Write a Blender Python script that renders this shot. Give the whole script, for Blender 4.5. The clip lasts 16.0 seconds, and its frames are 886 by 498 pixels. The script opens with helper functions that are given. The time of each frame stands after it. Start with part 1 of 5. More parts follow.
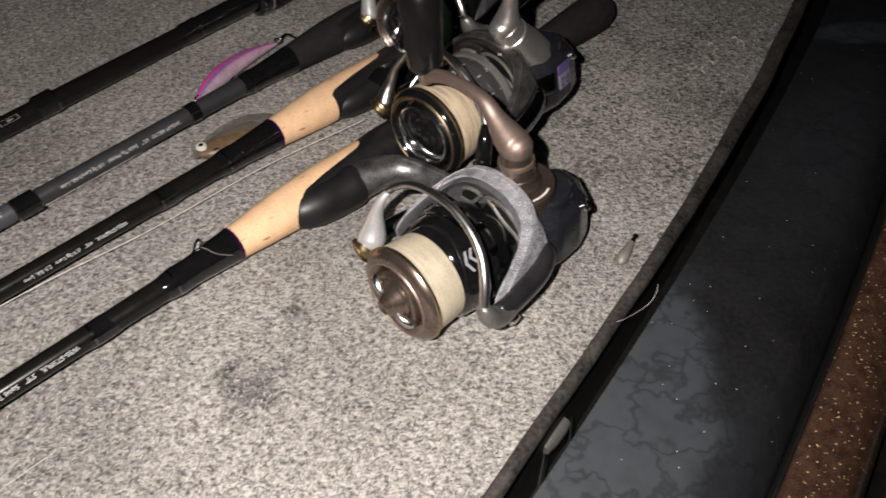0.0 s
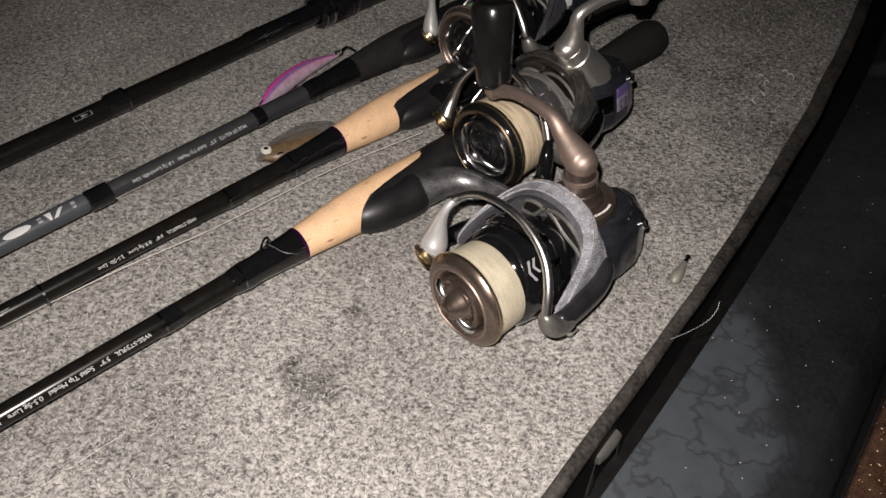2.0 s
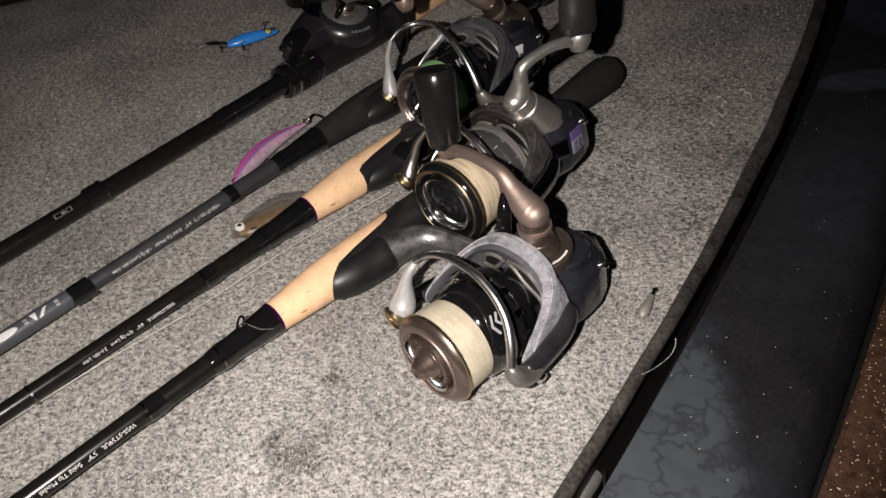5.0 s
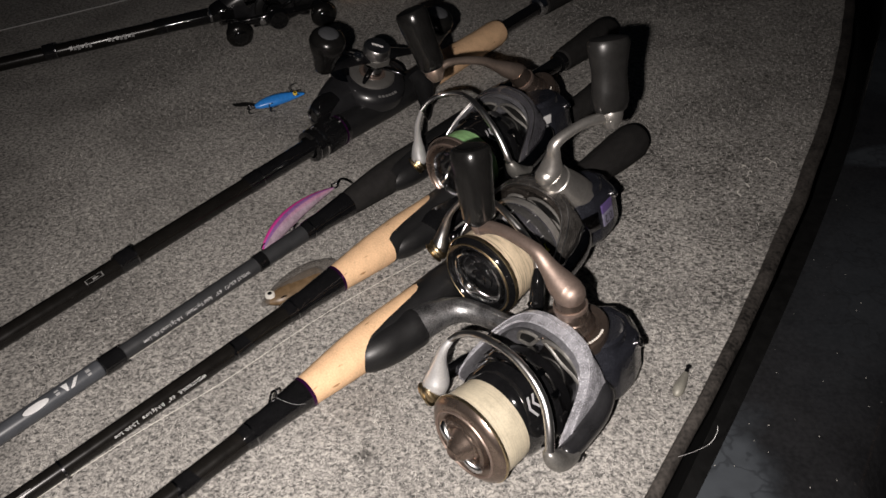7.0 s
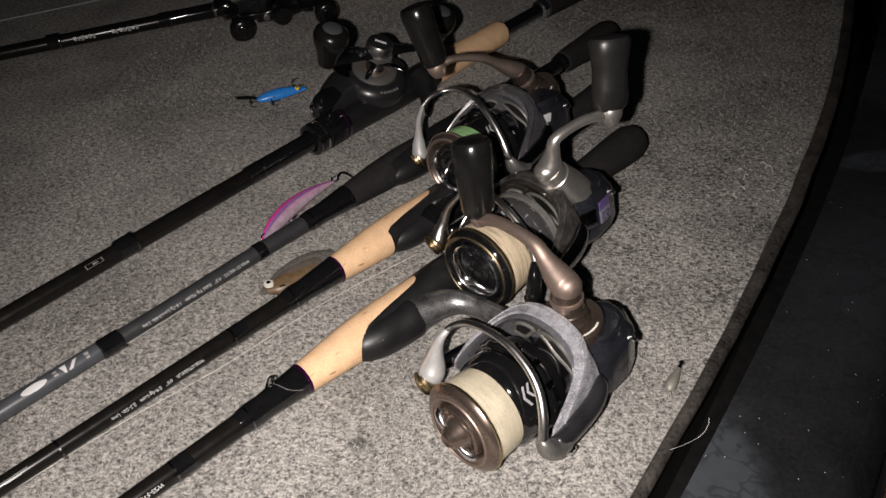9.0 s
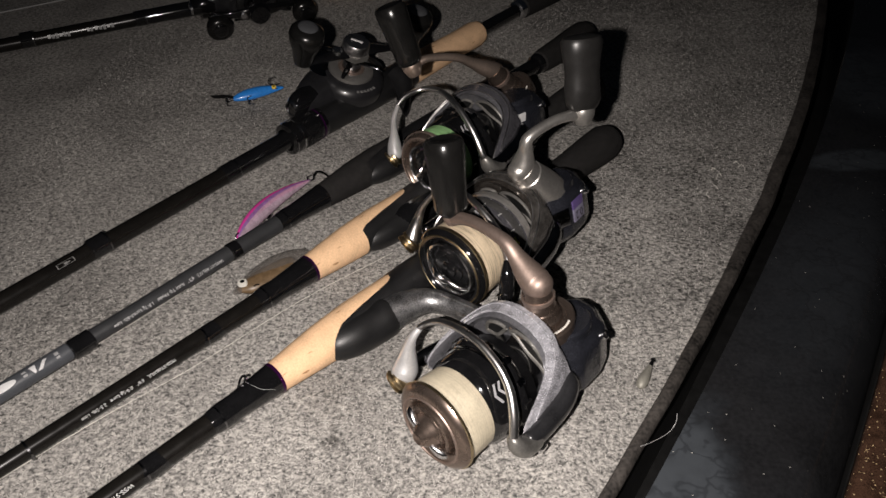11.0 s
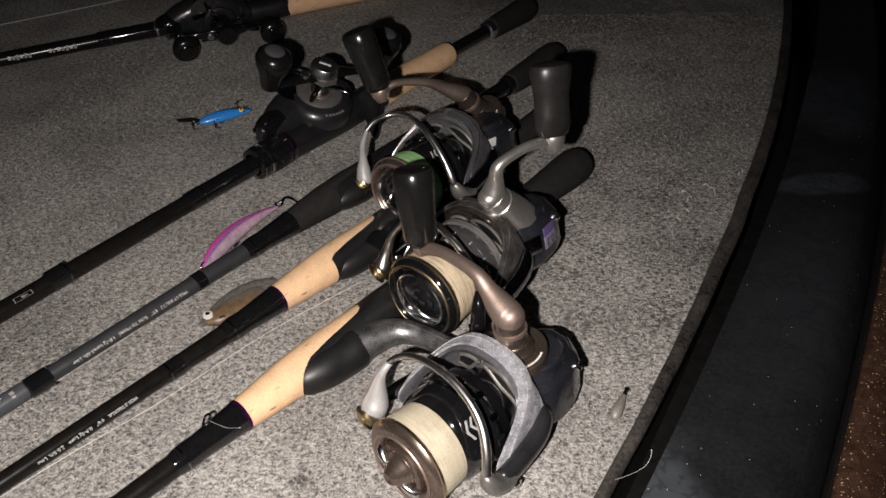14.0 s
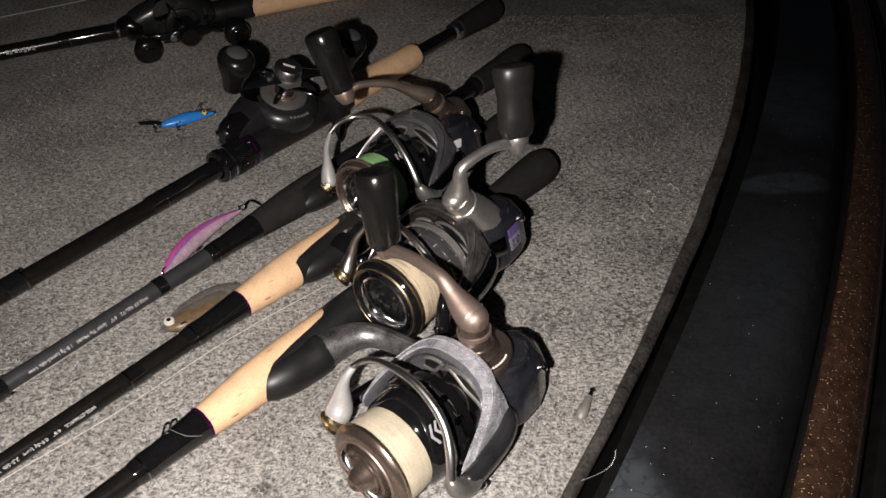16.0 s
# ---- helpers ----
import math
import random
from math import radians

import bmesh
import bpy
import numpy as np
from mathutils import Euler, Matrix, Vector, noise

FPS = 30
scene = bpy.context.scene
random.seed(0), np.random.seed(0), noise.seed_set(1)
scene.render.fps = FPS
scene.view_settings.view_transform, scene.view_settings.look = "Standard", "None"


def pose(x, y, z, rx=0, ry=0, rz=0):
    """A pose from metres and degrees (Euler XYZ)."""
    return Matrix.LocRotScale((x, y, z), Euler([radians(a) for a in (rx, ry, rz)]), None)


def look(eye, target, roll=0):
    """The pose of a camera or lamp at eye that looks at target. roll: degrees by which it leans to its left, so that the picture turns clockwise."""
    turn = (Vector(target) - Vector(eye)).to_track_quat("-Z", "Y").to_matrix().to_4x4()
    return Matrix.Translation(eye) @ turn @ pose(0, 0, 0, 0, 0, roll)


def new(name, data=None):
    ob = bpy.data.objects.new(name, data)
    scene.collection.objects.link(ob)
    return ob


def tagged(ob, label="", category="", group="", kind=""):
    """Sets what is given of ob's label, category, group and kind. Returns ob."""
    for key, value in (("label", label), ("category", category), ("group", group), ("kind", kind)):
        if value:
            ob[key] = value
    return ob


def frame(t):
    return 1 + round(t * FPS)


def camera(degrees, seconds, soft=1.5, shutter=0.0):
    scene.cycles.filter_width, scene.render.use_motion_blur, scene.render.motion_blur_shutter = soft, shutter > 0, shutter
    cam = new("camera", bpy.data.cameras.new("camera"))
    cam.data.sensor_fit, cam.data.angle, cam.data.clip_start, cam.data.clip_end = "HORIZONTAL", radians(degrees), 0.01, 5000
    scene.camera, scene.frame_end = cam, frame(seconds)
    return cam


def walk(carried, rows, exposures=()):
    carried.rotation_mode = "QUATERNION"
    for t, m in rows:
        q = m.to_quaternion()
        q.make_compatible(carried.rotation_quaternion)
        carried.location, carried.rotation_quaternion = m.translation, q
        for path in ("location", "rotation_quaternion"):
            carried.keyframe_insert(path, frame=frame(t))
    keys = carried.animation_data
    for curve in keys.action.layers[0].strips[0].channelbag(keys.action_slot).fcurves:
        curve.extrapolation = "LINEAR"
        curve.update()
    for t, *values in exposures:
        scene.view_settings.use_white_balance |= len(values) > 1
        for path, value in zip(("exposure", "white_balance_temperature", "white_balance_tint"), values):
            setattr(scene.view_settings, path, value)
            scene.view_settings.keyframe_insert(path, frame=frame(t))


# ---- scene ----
cam = camera(61.2, 16.0, soft=1.5, shutter=0.5)
PATH = [
    (0, (0.00890, 0.02672, 0.24482), (-0.02459, 0.72424, -0.47096), -0.08),
    (0.5, (-0.00765, 0.01698, 0.24647), (-0.05872, 0.72140, -0.46148), 1.08),
    (1, (-0.01667, 0.01399, 0.24698), (-0.07356, 0.72710, -0.45176), 2.07),
    (1.5, (-0.01585, 0.01502, 0.24585), (-0.07098, 0.73235, -0.44870), 2.24),
    (2, (-0.01009, 0.01478, 0.24624), (-0.06452, 0.73257, -0.44789), 1.76),
    (2.5, (-0.00697, 0.01621, 0.24741), (-0.06240, 0.73518, -0.44541), 0.83),
    (3, (-0.00329, 0.01574, 0.24953), (-0.06263, 0.73855, -0.43897), -0.39),
    (3.2, (0.00439, 0.01551, 0.25592), (-0.05669, 0.73921, -0.43149), -0.98),
    (5.3, (0.01280, 0.01984, 0.26474), (-0.06048, 0.76949, -0.39303), -5.92),
    (5.5, (0.01193, 0.03116, 0.27009), (-0.05548, 0.78588, -0.38248), -5.95),
    (6, (-0.00012, 0.03277, 0.27768), (-0.06891, 0.79994, -0.36007), -6.15),
    (6.5, (0.00177, 0.02899, 0.27898), (-0.07852, 0.80219, -0.35008), -5.65),
    (7, (0.00027, 0.02774, 0.27555), (-0.08381, 0.80491, -0.34810), -4.99),
    (7.5, (-0.00015, 0.02835, 0.27489), (-0.08604, 0.80845, -0.34484), -4.70),
    (8, (0.00229, 0.02029, 0.27738), (-0.08319, 0.80210, -0.34025), -4.33),
    (8.5, (-0.00110, 0.01479, 0.27871), (-0.08493, 0.79640, -0.33940), -3.98),
    (9, (-0.00082, 0.02056, 0.27311), (-0.07917, 0.80228, -0.34556), -3.36),
    (11.5, (0.00611, 0.01969, 0.27263), (-0.04593, 0.80335, -0.34638), -2.51),
    (12, (0.00961, 0.01713, 0.27206), (-0.03704, 0.80327, -0.34422), -2.54),
    (12.5, (0.01593, 0.00808, 0.27929), (-0.02491, 0.79812, -0.33239), -2.38),
    (13, (0.01529, 0.01154, 0.28043), (-0.02002, 0.80479, -0.32745), -2.18),
    (13.5, (0.01360, 0.02457, 0.27762), (-0.01495, 0.81960, -0.32828), -1.83),
    (14, (0.00605, 0.02979, 0.27550), (-0.01635, 0.82436, -0.33126), -1.53),
    (14.5, (0.00171, 0.02939, 0.27513), (-0.01148, 0.82306, -0.33308), -1.20),
    (15, (0.00168, 0.03008, 0.27362), (-0.00075, 0.82332, -0.33528), -0.90),
    (15.5, (0.00435, 0.02959, 0.27416), (0.01120, 0.82372, -0.33355), -0.71),
    (16, (0.01026, 0.03181, 0.27434), (0.02371, 0.82751, -0.33120), -0.55),
]
walk(cam, [(t, look(eye, target, roll)) for t, eye, target, roll in PATH], [(0.0, 0.02), (0.6, -0.14), (2.0, -0.15), (3.0, -0.13), (5.5, 0.16), (6.2, 0.03), (9.0, 0.02), (13.0, 0.05), (14.5, 0.20), (16.0, 0.29)])

# ---- light: a night sky and the phone's white lamp beside the lens ----
world = bpy.data.worlds.new("night")
scene.world = world
world.use_nodes = True
world.node_tree.nodes["Background"].inputs[0].default_value = (0.5, 0.6, 0.8, 1)
world.node_tree.nodes["Background"].inputs[1].default_value = 0.005
torch = bpy.data.lights.new("phone_torch", "SPOT")
torch.energy, torch.color = 8.4, (1.0, 0.915, 0.865)
torch.spot_size, torch.spot_blend, torch.shadow_soft_size = radians(116), 1.0, 0.003
new("phone_torch", torch).matrix_world = look((-0.023, 0.014, 0.270), (-0.07, 0.275, 0.0))
scene.view_settings.exposure = 0.0


# ---- materials ----
def material(name, color, rough=0.5, metal=0.0, vary=0.15, scale=120.0, bump=0.0, bump_scale=400.0, coat=0.0, spec=0.5, alpha=1.0):
    """A principled surface whose colour and gloss vary at two scales."""
    m = bpy.data.materials.new(name)
    m.use_nodes = True
    n, l = m.node_tree.nodes, m.node_tree.links
    b = n["Principled BSDF"]
    b.inputs["Metallic"].default_value = metal
    b.inputs["Coat Weight"].default_value = coat
    b.inputs["Coat Roughness"].default_value = 0.06
    b.inputs["Specular IOR Level"].default_value = spec
    b.inputs["Alpha"].default_value = alpha
    tc = n.new("ShaderNodeTexCoord")
    a, c = n.new("ShaderNodeTexNoise"), n.new("ShaderNodeTexNoise")
    a.inputs["Scale"].default_value, c.inputs["Scale"].default_value = scale, scale * 9
    a.inputs["Detail"].default_value = 4
    l.new(tc.outputs["Object"], a.inputs["Vector"]), l.new(tc.outputs["Object"], c.inputs["Vector"])
    mix = n.new("ShaderNodeMath")
    mix.operation = "MULTIPLY_ADD"
    mix.inputs[1].default_value = 0.5
    l.new(a.outputs["Fac"], mix.inputs[0])
    half = n.new("ShaderNodeMath")
    half.operation = "MULTIPLY"
    half.inputs[1].default_value = 0.5
    l.new(c.outputs["Fac"], half.inputs[0]), l.new(half.outputs[0], mix.inputs[2])
    ramp = n.new("ShaderNodeValToRGB")
    lo = [max(0.0, v * (1 - vary)) for v in color]
    hi = [min(1.0, v * (1 + vary)) for v in color]
    ramp.color_ramp.elements[0].position, ramp.color_ramp.elements[1].position = 0.35, 0.65
    ramp.color_ramp.elements[0].color, ramp.color_ramp.elements[1].color = (*lo, 1), (*hi, 1)
    l.new(mix.outputs[0], ramp.inputs[0]), l.new(ramp.outputs[0], b.inputs["Base Color"])
    rr = n.new("ShaderNodeMapRange")
    rr.inputs["To Min"].default_value, rr.inputs["To Max"].default_value = max(0.02, rough * 0.75), min(1.0, rough * 1.25)
    l.new(a.outputs["Fac"], rr.inputs["Value"]), l.new(rr.outputs[0], b.inputs["Roughness"])
    if bump:
        d = n.new("ShaderNodeTexNoise")
        d.inputs["Scale"].default_value = bump_scale
        d.inputs["Detail"].default_value = 3
        l.new(tc.outputs["Object"], d.inputs["Vector"])
        bp = n.new("ShaderNodeBump")
        bp.inputs["Strength"].default_value, bp.inputs["Distance"].default_value = bump, 0.001
        l.new(d.outputs["Fac"], bp.inputs["Height"]), l.new(bp.outputs[0], b.inputs["Normal"])
    return m


def carpet_material():
    """Needle-punched marine carpet: pale and dark flecks, felted in short streaks, with soiled patches and broad
    darker areas.
    """
    m = bpy.data.materials.new("marine_carpet")
    m.use_nodes = True
    n, l = m.node_tree.nodes, m.node_tree.links
    b = n["Principled BSDF"]
    b.inputs["Roughness"].default_value, b.inputs["Specular IOR Level"].default_value = 0.9, 0.15
    tc = n.new("ShaderNodeTexCoord")

    def fleck(angle, sx, sy, scale, detail=2.0):
        mp = n.new("ShaderNodeMapping")
        mp.inputs["Rotation"].default_value[2] = radians(angle)
        mp.inputs["Scale"].default_value = (sx, sy, 1)
        t = n.new("ShaderNodeTexNoise")
        t.inputs["Scale"].default_value, t.inputs["Detail"].default_value = scale, detail
        t.inputs["Distortion"].default_value = 0.12
        l.new(tc.outputs["Object"], mp.inputs["Vector"]), l.new(mp.outputs[0], t.inputs["Vector"])
        return t.outputs["Fac"]

    def op(kind, x, y, c=None):
        k = n.new("ShaderNodeMath")
        k.operation = kind
        for i, v in enumerate((x, y, c)):
            if v is not None:
                if isinstance(v, (int, float)):
                    k.inputs[i].default_value = v
                else:
                    l.new(v, k.inputs[i])
        return k.outputs[0]

    f = op("ADD", op("ADD", fleck(35, 1, 1.25, 430), fleck(-20, 1, 1.3, 500)), fleck(80, 1, 1.2, 250))
    f = op("ADD", op("MULTIPLY", f, 0.235), op("MULTIPLY", fleck(0, 1, 1, 850, 2.0), 0.295))
    ramp = n.new("ShaderNodeValToRGB")
    e = ramp.color_ramp.elements
    e[0].position, e[1].position = 0.41, 0.59
    e[0].color, e[1].color = (0.095, 0.093, 0.089, 1), (0.60, 0.573, 0.532, 1)
    mid = ramp.color_ramp.elements.new(0.48)
    mid.color = (0.295, 0.284, 0.268, 1)
    l.new(f, ramp.inputs[0])
    # soiled patches
    soil = n.new("ShaderNodeMapRange")
    soil.inputs["From Min"].default_value, soil.inputs["From Max"].default_value = 0.42, 0.62
    soil.inputs["To Min"].default_value, soil.inputs["To Max"].default_value = 1.0, 0.72
    l.new(fleck(15, 1, 1, 14, 5.0), soil.inputs["Value"])
    last = soil.outputs[0]
    # soiled spots, and two wide entries that darken the far and right carpet
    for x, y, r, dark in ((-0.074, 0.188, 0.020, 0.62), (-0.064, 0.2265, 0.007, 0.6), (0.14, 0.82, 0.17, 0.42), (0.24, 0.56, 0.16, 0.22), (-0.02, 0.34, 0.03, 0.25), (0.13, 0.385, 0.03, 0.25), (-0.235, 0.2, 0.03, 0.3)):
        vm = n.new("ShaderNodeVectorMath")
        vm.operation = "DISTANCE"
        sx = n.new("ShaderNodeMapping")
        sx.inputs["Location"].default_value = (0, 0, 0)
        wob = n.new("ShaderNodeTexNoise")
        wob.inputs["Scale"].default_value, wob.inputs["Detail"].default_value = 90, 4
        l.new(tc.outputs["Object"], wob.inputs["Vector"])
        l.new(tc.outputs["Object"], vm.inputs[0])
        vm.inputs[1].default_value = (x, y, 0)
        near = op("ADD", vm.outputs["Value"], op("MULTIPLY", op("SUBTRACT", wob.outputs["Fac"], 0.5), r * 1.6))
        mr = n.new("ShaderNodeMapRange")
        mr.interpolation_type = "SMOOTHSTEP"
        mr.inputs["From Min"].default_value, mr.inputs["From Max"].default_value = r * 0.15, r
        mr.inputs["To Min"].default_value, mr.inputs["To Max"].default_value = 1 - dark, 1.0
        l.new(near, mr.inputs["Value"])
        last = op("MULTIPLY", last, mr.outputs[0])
    # trodden-in dirt in short dark streaks
    for x, y, r, dark in ((0.125, 0.405, 0.18, 0.72), (-0.19, 0.30, 0.10, 0.35), (0.03, 0.16, 0.06, 0.25)):
        vm = n.new("ShaderNodeVectorMath")
        vm.operation = "DISTANCE"
        vm.inputs[1].default_value = (x, y, 0)
        l.new(tc.outputs["Object"], vm.inputs[0])
        mr, st = n.new("ShaderNodeMapRange"), n.new("ShaderNodeMapRange")
        mr.interpolation_type = "SMOOTHSTEP"
        mr.inputs["From Min"].default_value, mr.inputs["From Max"].default_value = r, r * 0.3
        l.new(vm.outputs["Value"], mr.inputs["Value"])
        st.inputs["From Min"].default_value, st.inputs["From Max"].default_value = 0.50, 0.60
        st.inputs["To Max"].default_value = dark
        l.new(op("ADD", op("MULTIPLY", fleck(-40, 1, 1.7, 300, 3.0), 0.66), op("MULTIPLY", fleck(10, 1, 1, 42, 5.0), 0.34)), st.inputs["Value"])
        last = op("MULTIPLY", last, op("SUBTRACT", 1.0, op("MULTIPLY", mr.outputs[0], st.outputs[0])))
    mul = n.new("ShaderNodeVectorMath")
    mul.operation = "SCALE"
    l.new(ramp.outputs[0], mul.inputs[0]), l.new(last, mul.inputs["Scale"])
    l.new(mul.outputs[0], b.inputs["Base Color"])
    bp = n.new("ShaderNodeBump")
    bp.inputs["Strength"].default_value, bp.inputs["Distance"].default_value = 0.9, 0.0012
    l.new(f, bp.inputs["Height"]), l.new(bp.outputs[0], b.inputs["Normal"])
    return m


def cork_material():
    m = material("cork", (0.80, 0.53, 0.315), 0.62, vary=0.13, scale=130, bump=0.25, bump_scale=900, spec=0.3)
    n, l = m.node_tree.nodes, m.node_tree.links
    b = n["Principled BSDF"]
    base = b.inputs["Base Color"].links[0].from_socket
    tc, mp, v = n.new("ShaderNodeTexCoord"), n.new("ShaderNodeMapping"), n.new("ShaderNodeTexNoise")
    mp.inputs["Scale"].default_value = (0.45, 1.6, 1.6)
    v.inputs["Scale"].default_value, v.inputs["Detail"].default_value = 190, 2
    l.new(tc.outputs["Object"], mp.inputs[0]), l.new(mp.outputs[0], v.inputs["Vector"])
    pit = n.new("ShaderNodeMapRange")
    pit.inputs["From Min"].default_value, pit.inputs["From Max"].default_value = 0.685, 0.74
    l.new(v.outputs["Fac"], pit.inputs["Value"])
    mx = n.new("ShaderNodeMix")
    mx.data_type = "RGBA"
    l.new(pit.outputs[0], mx.inputs["Factor"]), l.new(base, mx.inputs["A"])
    mx.inputs["B"].default_value = (0.40, 0.21, 0.10, 1)
    l.new(mx.outputs["Result"], b.inputs["Base Color"])
    return m


def flake_material(name, color, fleck_color, scale=900.0, amount=0.03, rough=0.25):
    """Metal-flake gelcoat: a deep base with sparse bright chips under a clear coat, their sparkle put into the colour.
    """
    m = material(name, color, rough, 0.0, vary=0.6, scale=240, coat=0.8)
    n, l = m.node_tree.nodes, m.node_tree.links
    b = n["Principled BSDF"]
    base = b.inputs["Base Color"].links[0].from_socket
    tc, v = n.new("ShaderNodeTexCoord"), n.new("ShaderNodeTexVoronoi")
    v.inputs["Scale"].default_value = scale
    l.new(tc.outputs["Object"], v.inputs["Vector"])
    sep = n.new("ShaderNodeSeparateColor")
    l.new(v.outputs["Color"], sep.inputs[0])
    chip = n.new("ShaderNodeMath")
    chip.operation = "GREATER_THAN"
    chip.inputs[1].default_value = 1 - amount
    l.new(sep.outputs[0], chip.inputs[0])
    mx = n.new("ShaderNodeMix")
    mx.data_type = "RGBA"
    l.new(chip.outputs[0], mx.inputs["Factor"]), l.new(base, mx.inputs["A"])
    mx.inputs["B"].default_value = (*fleck_color, 1)
    l.new(mx.outputs["Result"], b.inputs["Base Color"])
    # each chip lies at its own tilt
    geo, sub, sc, add, nrm = (n.new("ShaderNodeNewGeometry"), n.new("ShaderNodeVectorMath"), n.new("ShaderNodeVectorMath"), n.new("ShaderNodeVectorMath"), n.new("ShaderNodeVectorMath"))
    sub.operation, sc.operation, add.operation, nrm.operation = "SUBTRACT", "SCALE", "ADD", "NORMALIZE"
    l.new(v.outputs["Color"], sub.inputs[0])
    sub.inputs[1].default_value = (0.5, 0.5, 0.5)
    l.new(sub.outputs[0], sc.inputs[0])
    tilt = n.new("ShaderNodeMath")
    tilt.operation = "MULTIPLY"
    tilt.inputs[1].default_value = 0.5
    l.new(chip.outputs[0], tilt.inputs[0]), l.new(tilt.outputs[0], sc.inputs["Scale"])
    l.new(geo.outputs["Normal"], add.inputs[0]), l.new(sc.outputs[0], add.inputs[1])
    l.new(add.outputs[0], nrm.inputs[0]), l.new(nrm.outputs[0], b.inputs["Normal"])
    return m


def gunwale_material():
    """Black gelcoat, glossy, with a dried coat of dust in cracked rounded cells, a painted bluish sheen and a few
    bright grains.
    """
    m = material("black_gelcoat", (0.0135, 0.0137, 0.0148), 0.16, vary=0.3, scale=60, coat=0.3)
    n, l = m.node_tree.nodes, m.node_tree.links
    b = n["Principled BSDF"]
    base = b.inputs["Base Color"].links[0].from_socket
    rough = b.inputs["Roughness"].links[0].from_socket
    tc = n.new("ShaderNodeTexCoord")

    def blob(x, y, rx, ry, turn, soft, wobble, depth):
        mp = n.new("ShaderNodeMapping")
        mp.vector_type = "TEXTURE"
        mp.inputs["Location"].default_value = (x, y, 0.042)
        mp.inputs["Rotation"].default_value[2] = radians(turn)
        mp.inputs["Scale"].default_value = (rx, ry, 1)
        ln = n.new("ShaderNodeVectorMath")
        ln.operation = "LENGTH"
        l.new(tc.outputs["Object"], mp.inputs[0]), l.new(mp.outputs[0], ln.inputs[0])
        wb = n.new("ShaderNodeTexNoise")
        wb.inputs["Scale"].default_value, wb.inputs["Detail"].default_value = 45, 5
        l.new(tc.outputs["Object"], wb.inputs["Vector"])
        w = n.new("ShaderNodeMath")
        w.operation = "MULTIPLY_ADD"
        w.inputs[1].default_value = wobble
        l.new(wb.outputs["Fac"], w.inputs[0]), l.new(ln.outputs["Value"], w.inputs[2])
        r = n.new("ShaderNodeMapRange")
        r.interpolation_type = "SMOOTHSTEP"
        r.inputs["From Min"].default_value, r.inputs["From Max"].default_value = 1 + wobble / 2, 1 + wobble / 2 - soft
        r.inputs["To Max"].default_value = depth
        l.new(w.outputs[0], r.inputs["Value"])
        return r.outputs[0]

    def join(kind, x, y):
        k = n.new("ShaderNodeMath")
        k.operation = kind
        k.use_clamp = True
        for i, v in enumerate((x, y)):
            if isinstance(v, (int, float)):
                k.inputs[i].default_value = v
            else:
                l.new(v, k.inputs[i])
        return k.outputs[0]

    film_sheen = join("MAXIMUM", blob(0.054, 0.138, 0.033, 0.096, -22, 0.40, 0.75, 1.0), blob(0.092, 0.12, 0.040, 0.080, -33, 0.9, 0.5, 0.42))
    film_sheen = join("MAXIMUM", film_sheen, blob(0.213, 0.393, 0.034, 0.013, 8, 0.35, 0.4, 0.75))
    film_sheen = join("MAXIMUM", film_sheen, blob(0.262, 0.500, 0.034, 0.075, -24, 0.5, 0.5, 0.6))
    # broad low tint that stands in for bluish light along the gunwale
    film_sheen = join("MAXIMUM", film_sheen, blob(0.17, 0.30, 0.045, 0.12, -32, 0.9, 0.3, 0.4))
    cell = n.new("ShaderNodeTexVoronoi")
    cell.feature = "DISTANCE_TO_EDGE"
    cell.inputs["Scale"].default_value = 52
    cw = n.new("ShaderNodeTexNoise")
    cw.inputs["Scale"].default_value = 120
    cm = n.new("ShaderNodeMix")
    cm.data_type = "VECTOR"
    cm.inputs["Factor"].default_value = 0.022
    l.new(tc.outputs["Object"], cw.inputs["Vector"]), l.new(tc.outputs["Object"], cm.inputs["A"]), l.new(cw.outputs["Color"], cm.inputs["B"])
    l.new(cm.outputs["Result"], cell.inputs["Vector"])
    cr = n.new("ShaderNodeMapRange")
    cr.interpolation_type = "SMOOTHSTEP"
    cr.inputs["From Min"].default_value, cr.inputs["From Max"].default_value = 0.0, 0.085
    cr.inputs["To Min"].default_value = 0.62
    l.new(cell.outputs["Distance"], cr.inputs["Value"])
    film_sheen = join("MULTIPLY", film_sheen, cr.outputs[0])
    mottle = n.new("ShaderNodeTexNoise")
    mottle.inputs["Scale"].default_value, mottle.inputs["Detail"].default_value = 160, 5
    l.new(tc.outputs["Object"], mottle.inputs["Vector"])
    mrange = n.new("ShaderNodeMapRange")
    mrange.inputs["To Min"].default_value, mrange.inputs["To Max"].default_value = 0.6, 1.3
    l.new(mottle.outputs["Fac"], mrange.inputs["Value"])
    film_sheen = join("MULTIPLY", film_sheen, mrange.outputs[0])
    grain = n.new("ShaderNodeTexVoronoi")
    grain.inputs["Scale"].default_value = 300
    l.new(tc.outputs["Object"], grain.inputs["Vector"])
    sp = n.new("ShaderNodeSeparateColor")
    l.new(grain.outputs["Color"], sp.inputs[0])
    dot = join("MULTIPLY", join("LESS_THAN", grain.outputs["Distance"], 0.08), join("GREATER_THAN", sp.outputs[0], 0.80))
    mx, my = n.new("ShaderNodeMix"), n.new("ShaderNodeMix")
    mx.data_type = my.data_type = "RGBA"
    l.new(film_sheen, mx.inputs["Factor"]), l.new(base, mx.inputs["A"])
    mx.inputs["B"].default_value = (0.032, 0.0375, 0.044, 1)
    l.new(dot, my.inputs["Factor"]), l.new(mx.outputs["Result"], my.inputs["A"])
